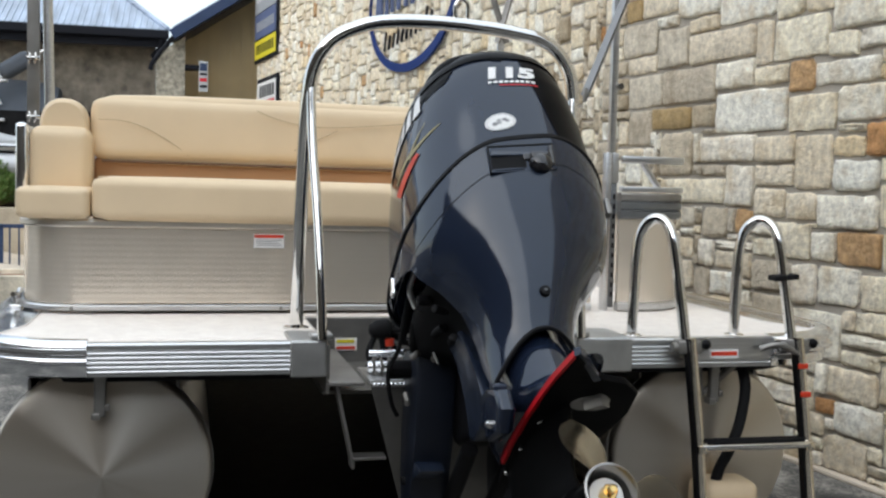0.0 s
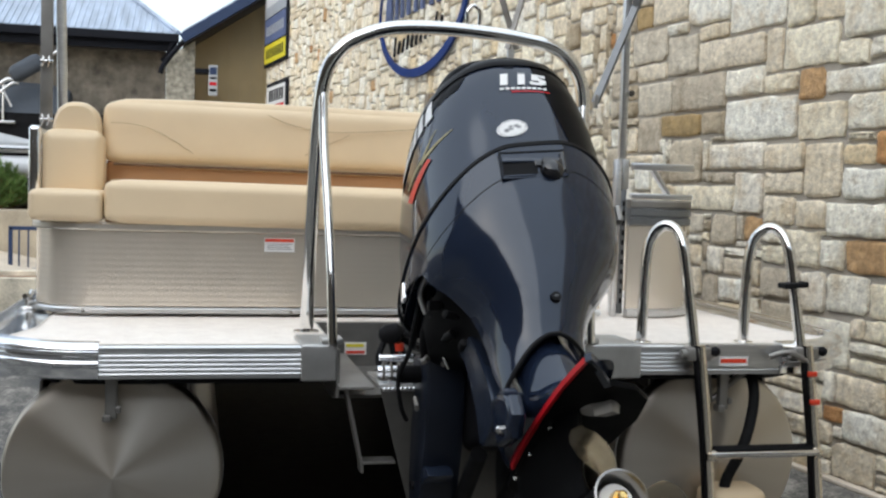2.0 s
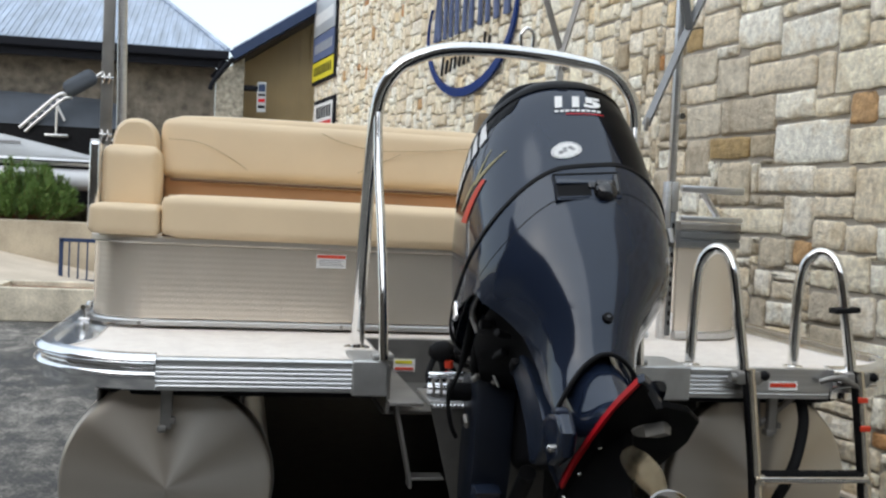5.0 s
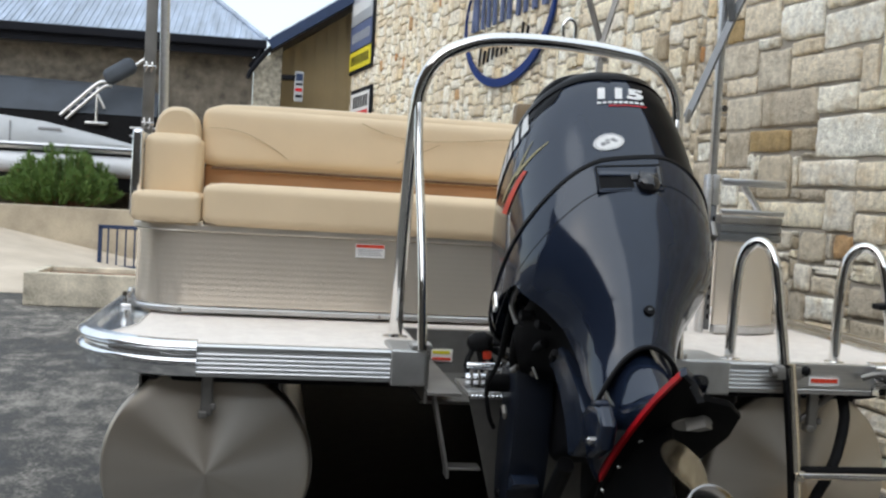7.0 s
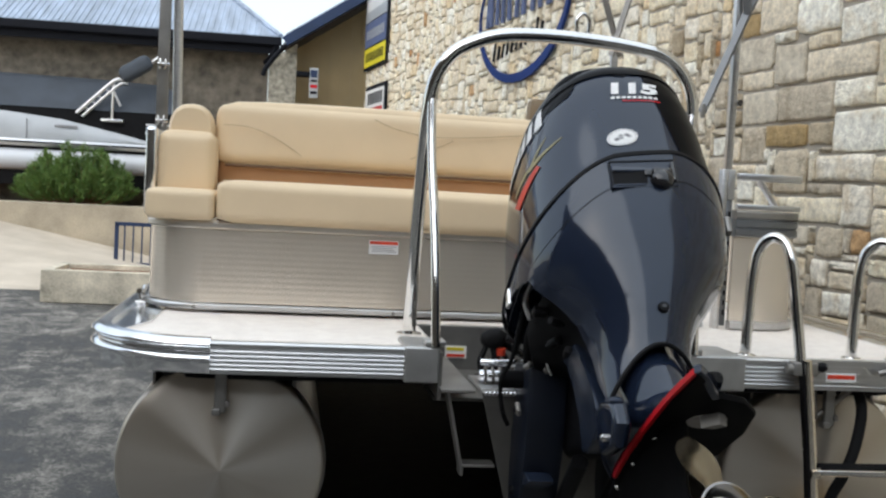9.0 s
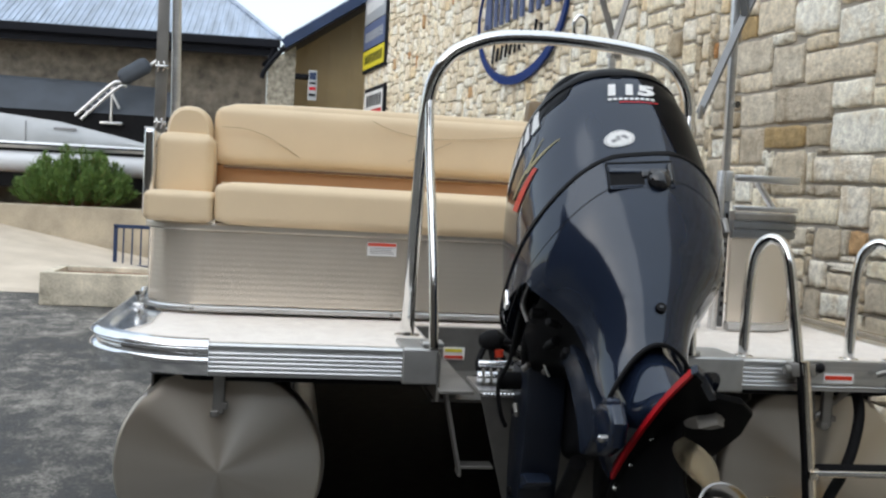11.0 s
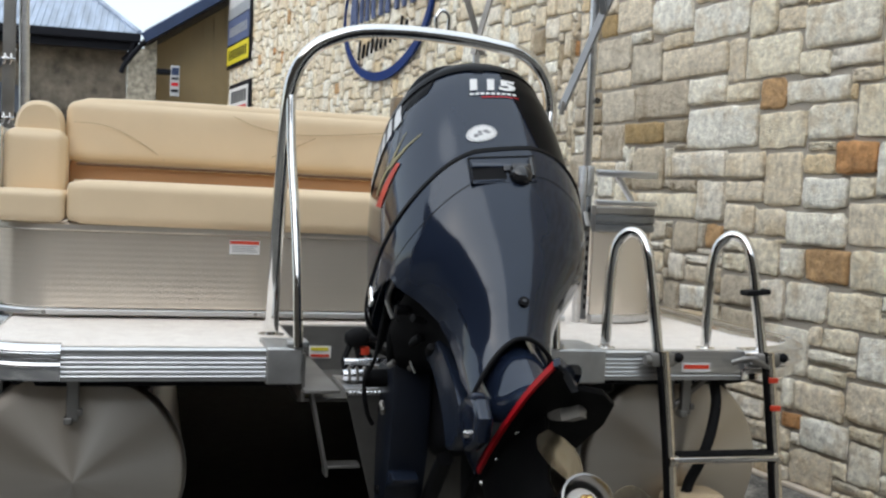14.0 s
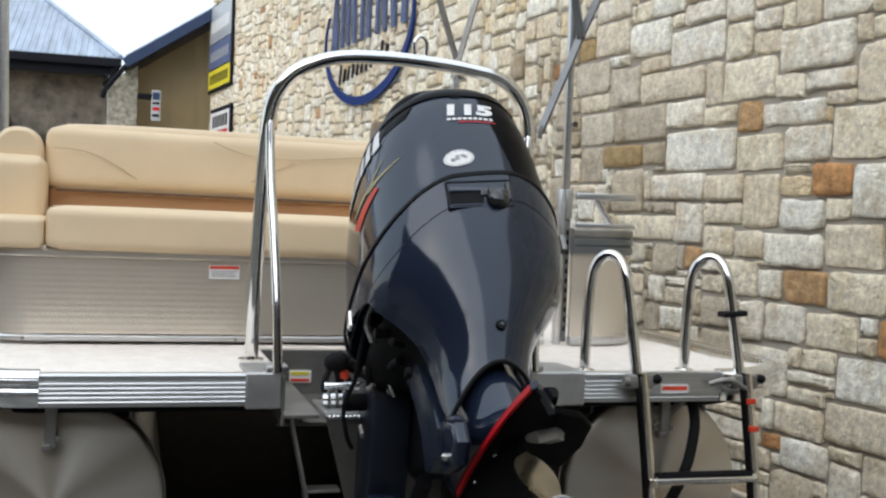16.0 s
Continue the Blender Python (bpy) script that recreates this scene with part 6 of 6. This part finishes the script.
def shrub(at, spread, height, count, seed):
    """A dome of upright feathery shoots, each set with narrow leaves."""
    rng = random.Random(seed)
    ob = thing("shrub", "dense green feathery shrub growing in the bed", "shrub", at=pose(*at))
    stems = bmesh.new()
    verts, faces = [], []
    for i in range(210):
        a, r = rng.uniform(0, 6.283), math.sqrt(rng.random())
        top = height * math.sqrt(max(0.06, 1 - 0.93 * r * r)) * rng.uniform(0.72, 1.12)
        tip = Vector((math.cos(a) * r * spread, math.sin(a) * r * spread * 0.62, top))
        base = Vector((tip.x * 0.45, tip.y * 0.45, 0))
        midp = base.lerp(tip, 0.5) + Vector((tip.x, tip.y, 0)) * 0.12
        path = smooth_path([base, midp, tip], 4)
        sweep(path, [(0.006, 0), (-0.003, 0.005), (-0.003, -0.005)], bm=stems)
        for j in range(count):
            k = rng.uniform(0.25, 1.0) * (len(path) - 1)
            p = path[min(int(k), len(path) - 2)].lerp(path[min(int(k) + 1, len(path) - 1)], k % 1)
            out = (path[-1] - path[0]).normalized()
            d = (out * 0.9 + Vector((rng.gauss(0, 0.6), rng.gauss(0, 0.6), rng.gauss(0.25, 0.4)))).normalized()
            s = d.orthogonal().normalized()
            s.rotate(Matrix.Rotation(rng.uniform(0, 6.28), 3, d))
            ln, w = rng.uniform(0.07, 0.15), rng.uniform(0.006, 0.011)
            n = len(verts)
            verts += [p, p + d * ln * 0.5 + s * w, p + d * ln, p + d * ln * 0.5 - s * w]
            faces.append((n, n + 1, n + 2, n + 3))
    part("twig_mass", stems, M_soil, ob)["kind"] = "stuff"
    me = bpy.data.meshes.new("foliage")
    me.from_pydata(verts, [], faces)
    me.materials.append(M_leaf_pieces)
    fol = new("foliage", me)
    fol.parent = ob
    fol["kind"] = "stuff"
    fol["label"] = "narrow green leaves on upright shoots"
    return ob


shrub((-4.57, 16.9, 0.86), 1.07, 1.00, 130, 3)

# ---- covered boat on the far side ----
BY = 17.6
fb = thing("covered_boat", "moored runabout with pale hull under charcoal canvas cover", "boat", at=pose(-6, BY, 1.6))
B0 = Matrix.Translation((6, -BY, -1.6))


def on_fb(name, bm, mat, label="", smooth=True):
    return part(name, moved(bm, B0), mat, fb, label, smooth)


on_fb("pontoon", sweep([(-12, BY, 1.66), (-2.3, BY, 1.66)], 0.2), M_gel, "white tube along the waterline")
on_fb("rub_rail", box(-12, -2.3, BY - 0.16, BY + 0.2, 1.9, 2.03, 0.03), M_alu)
rows = []
for x, top in ((-12, 2.55), (-8, 2.56), (-6, 2.52), (-5, 2.42), (-4, 2.22), (-3.2, 2.04)):
    rows.append([(x, BY - 0.1, 2.0), (x, BY - 0.12, (2.0 + top) / 2), (x, BY - 0.05, top), (x, BY + 0.4, top), (x, BY + 0.4, 2.0)])
on_fb("hull_side", loft(rows), M_hullgrey, "pale grey hull side")
on_fb("hull_mark", box(-5.1, -4.7, BY - 0.135, BY - 0.12, 2.27, 2.31), M_grey)
rows = []
for x, z, k in ((-12, 3.25, 1), (-9, 3.3, 1), (-6, 3.26, 1), (-4.5, 3.24, 1), (-3.4, 3.2, 0.9), (-3.05, 3.1, 0.6)):
    rows.append([(x, BY - 0.02, 2.62), (x, BY + 0.02, 2.66), (x, BY + 0.3, z - 0.15 + 0.05 * math.sin(x * 3)), (x, BY + 0.6, z), (x, BY + 1.0, z - 0.05), (x, BY + 1.0, 2.62)])
on_fb("canvas_cover", loft(rows), M_cover, "charcoal canvas cover")
on_fb("dark_side", box(-12, -2.4, BY + 0.0, BY + 0.9, 1.2, 2.64), M_matt)
tower = smooth_path([(-4.74, BY - 0.05, 2.55), (-4.45, BY - 0.05, 2.84), (-4.1, BY - 0.05, 3.17), (-3.95, BY - 0.05, 3.2)], 6)
on_fb("tower_arm", sweep(tower, 0.036), M_alu, "bright tower arm")
on_fb("tower_arm", sweep([Vector(p) + Vector((0.1, 0, -0.06)) for p in tower], 0.03), M_alu)
on_fb("tower_leg", sweep([(-4.11, BY - 0.05, 3.1), (-4.11, BY - 0.05, 2.45)], 0.022), M_alu)
on_fb("tower_strut", sweep([(-4.11, BY - 0.05, 3.0), (-3.97, BY - 0.05, 2.72)], 0.025), M_alu)
for k in range(5):
    p = Vector(tower[3 + 2 * k])
    on_fb("tower_rung", sweep([p, p + Vector((0.09, 0, -0.045))], 0.012), M_alu)
for x in (-7.6, -6.6, -5.6):
    on_fb("panel_joint", box(x, x + 0.015, BY - 0.13, BY - 0.11, 2.03, 2.4), M_grey)
on_fb("rail_lip", box(-12, -2.35, BY - 0.17, BY - 0.15, 1.96, 1.985), M_matt)
on_fb("tower_foot", box(-4.3, -3.9, BY - 0.12, BY + 0.02, 2.42, 2.47, 0.01), M_alu)
on_fb("speaker", moved(cushion(-0.31, 0.31, -0.16, 0.16, -0.15, 0.15, 0.12, 0.0, 10), Matrix.Translation((-3.72, BY - 0.05, 3.42)) @ Matrix.Rotation(radians(-33), 4, "Y")), M_cover, "charcoal tower speaker")
on_fb("speaker_bracket", sweep([(-3.5, BY - 0.05, 3.5), (-3.2, BY - 0.05, 3.75)], 0.03), M_alu)
for z in (2.4, 2.25):
    on_fb("grab_rail", sweep([(-3.5, BY - 0.1, z), (-2.4, BY - 0.1, z + 0.03)], 0.018), M_alu)

cleat = thing("dock_cleat", "small bright dock cleat on the deck edge", "cleat", at=pose(-1.29, 0.86, ZD + 0.006))
part("base", box(-0.02, 0.02, -0.04, 0.04, 0, 0.012, 0.004), M_chrome, cleat)
part("horn", sweep(smooth_path([(0, -0.075, 0.05), (0, -0.03, 0.042), (0, 0.03, 0.042), (0, 0.075, 0.05)], 5), 0.009), M_chrome, cleat, smooth=True)
for y in (-0.022, 0.022):
    part("leg", sweep([(0, y, 0.008), (0, y, 0.042)], 0.009), M_chrome, cleat, smooth=True)

# seat back further forward and the second canopy strut
helm = thing("helm_seat", "brown vinyl helm seat back further forward", "seat", at=pose(0.32, 2.0, ZD))
part("backrest", cushion(-0.03, 0.1, -0.05, 0.05, 0.5, 0.895, 0.014, 0.004, 10), M_vinyl_helm, helm, smooth=True)
part("seat", cushion(-0.2, 0.2, 0.05, 0.5, 0.42, 0.54, 0.04, 0.006, 8), M_vinyl, helm, smooth=True)
part("pedestal", moved(revolve([(0.0, 0.14), (0.01, 0.14), (0.03, 0.05), (0.42, 0.05)], "Z", 20, caps=True), Matrix.Translation((0, 0.2, 0))), M_dull, helm, smooth=True)
strut = thing("canopy_strut", "flat aluminium canopy strut with crossed braces", "strut", at=pose(0.985, 3.0, ZD))
part("upright", box(-0.02, 0.02, -0.012, 0.012, 0.0, 1.36, 0.004), M_alu, strut)
bar = [(-0.016, -0.008), (0.016, -0.008), (0.016, 0.008), (-0.016, 0.008)]
part("brace", sweep([(0.03, -0.02, 1.26), (-0.13, -0.02, 1.72), (-0.28, -0.02, 2.1)], bar), M_dull, strut)
part("brace", sweep([(-0.03, -0.035, 1.26), (0.1, -0.035, 1.74), (0.22, -0.035, 2.15)], bar), M_dull, strut)

# the single stones of the wall
build_stones()
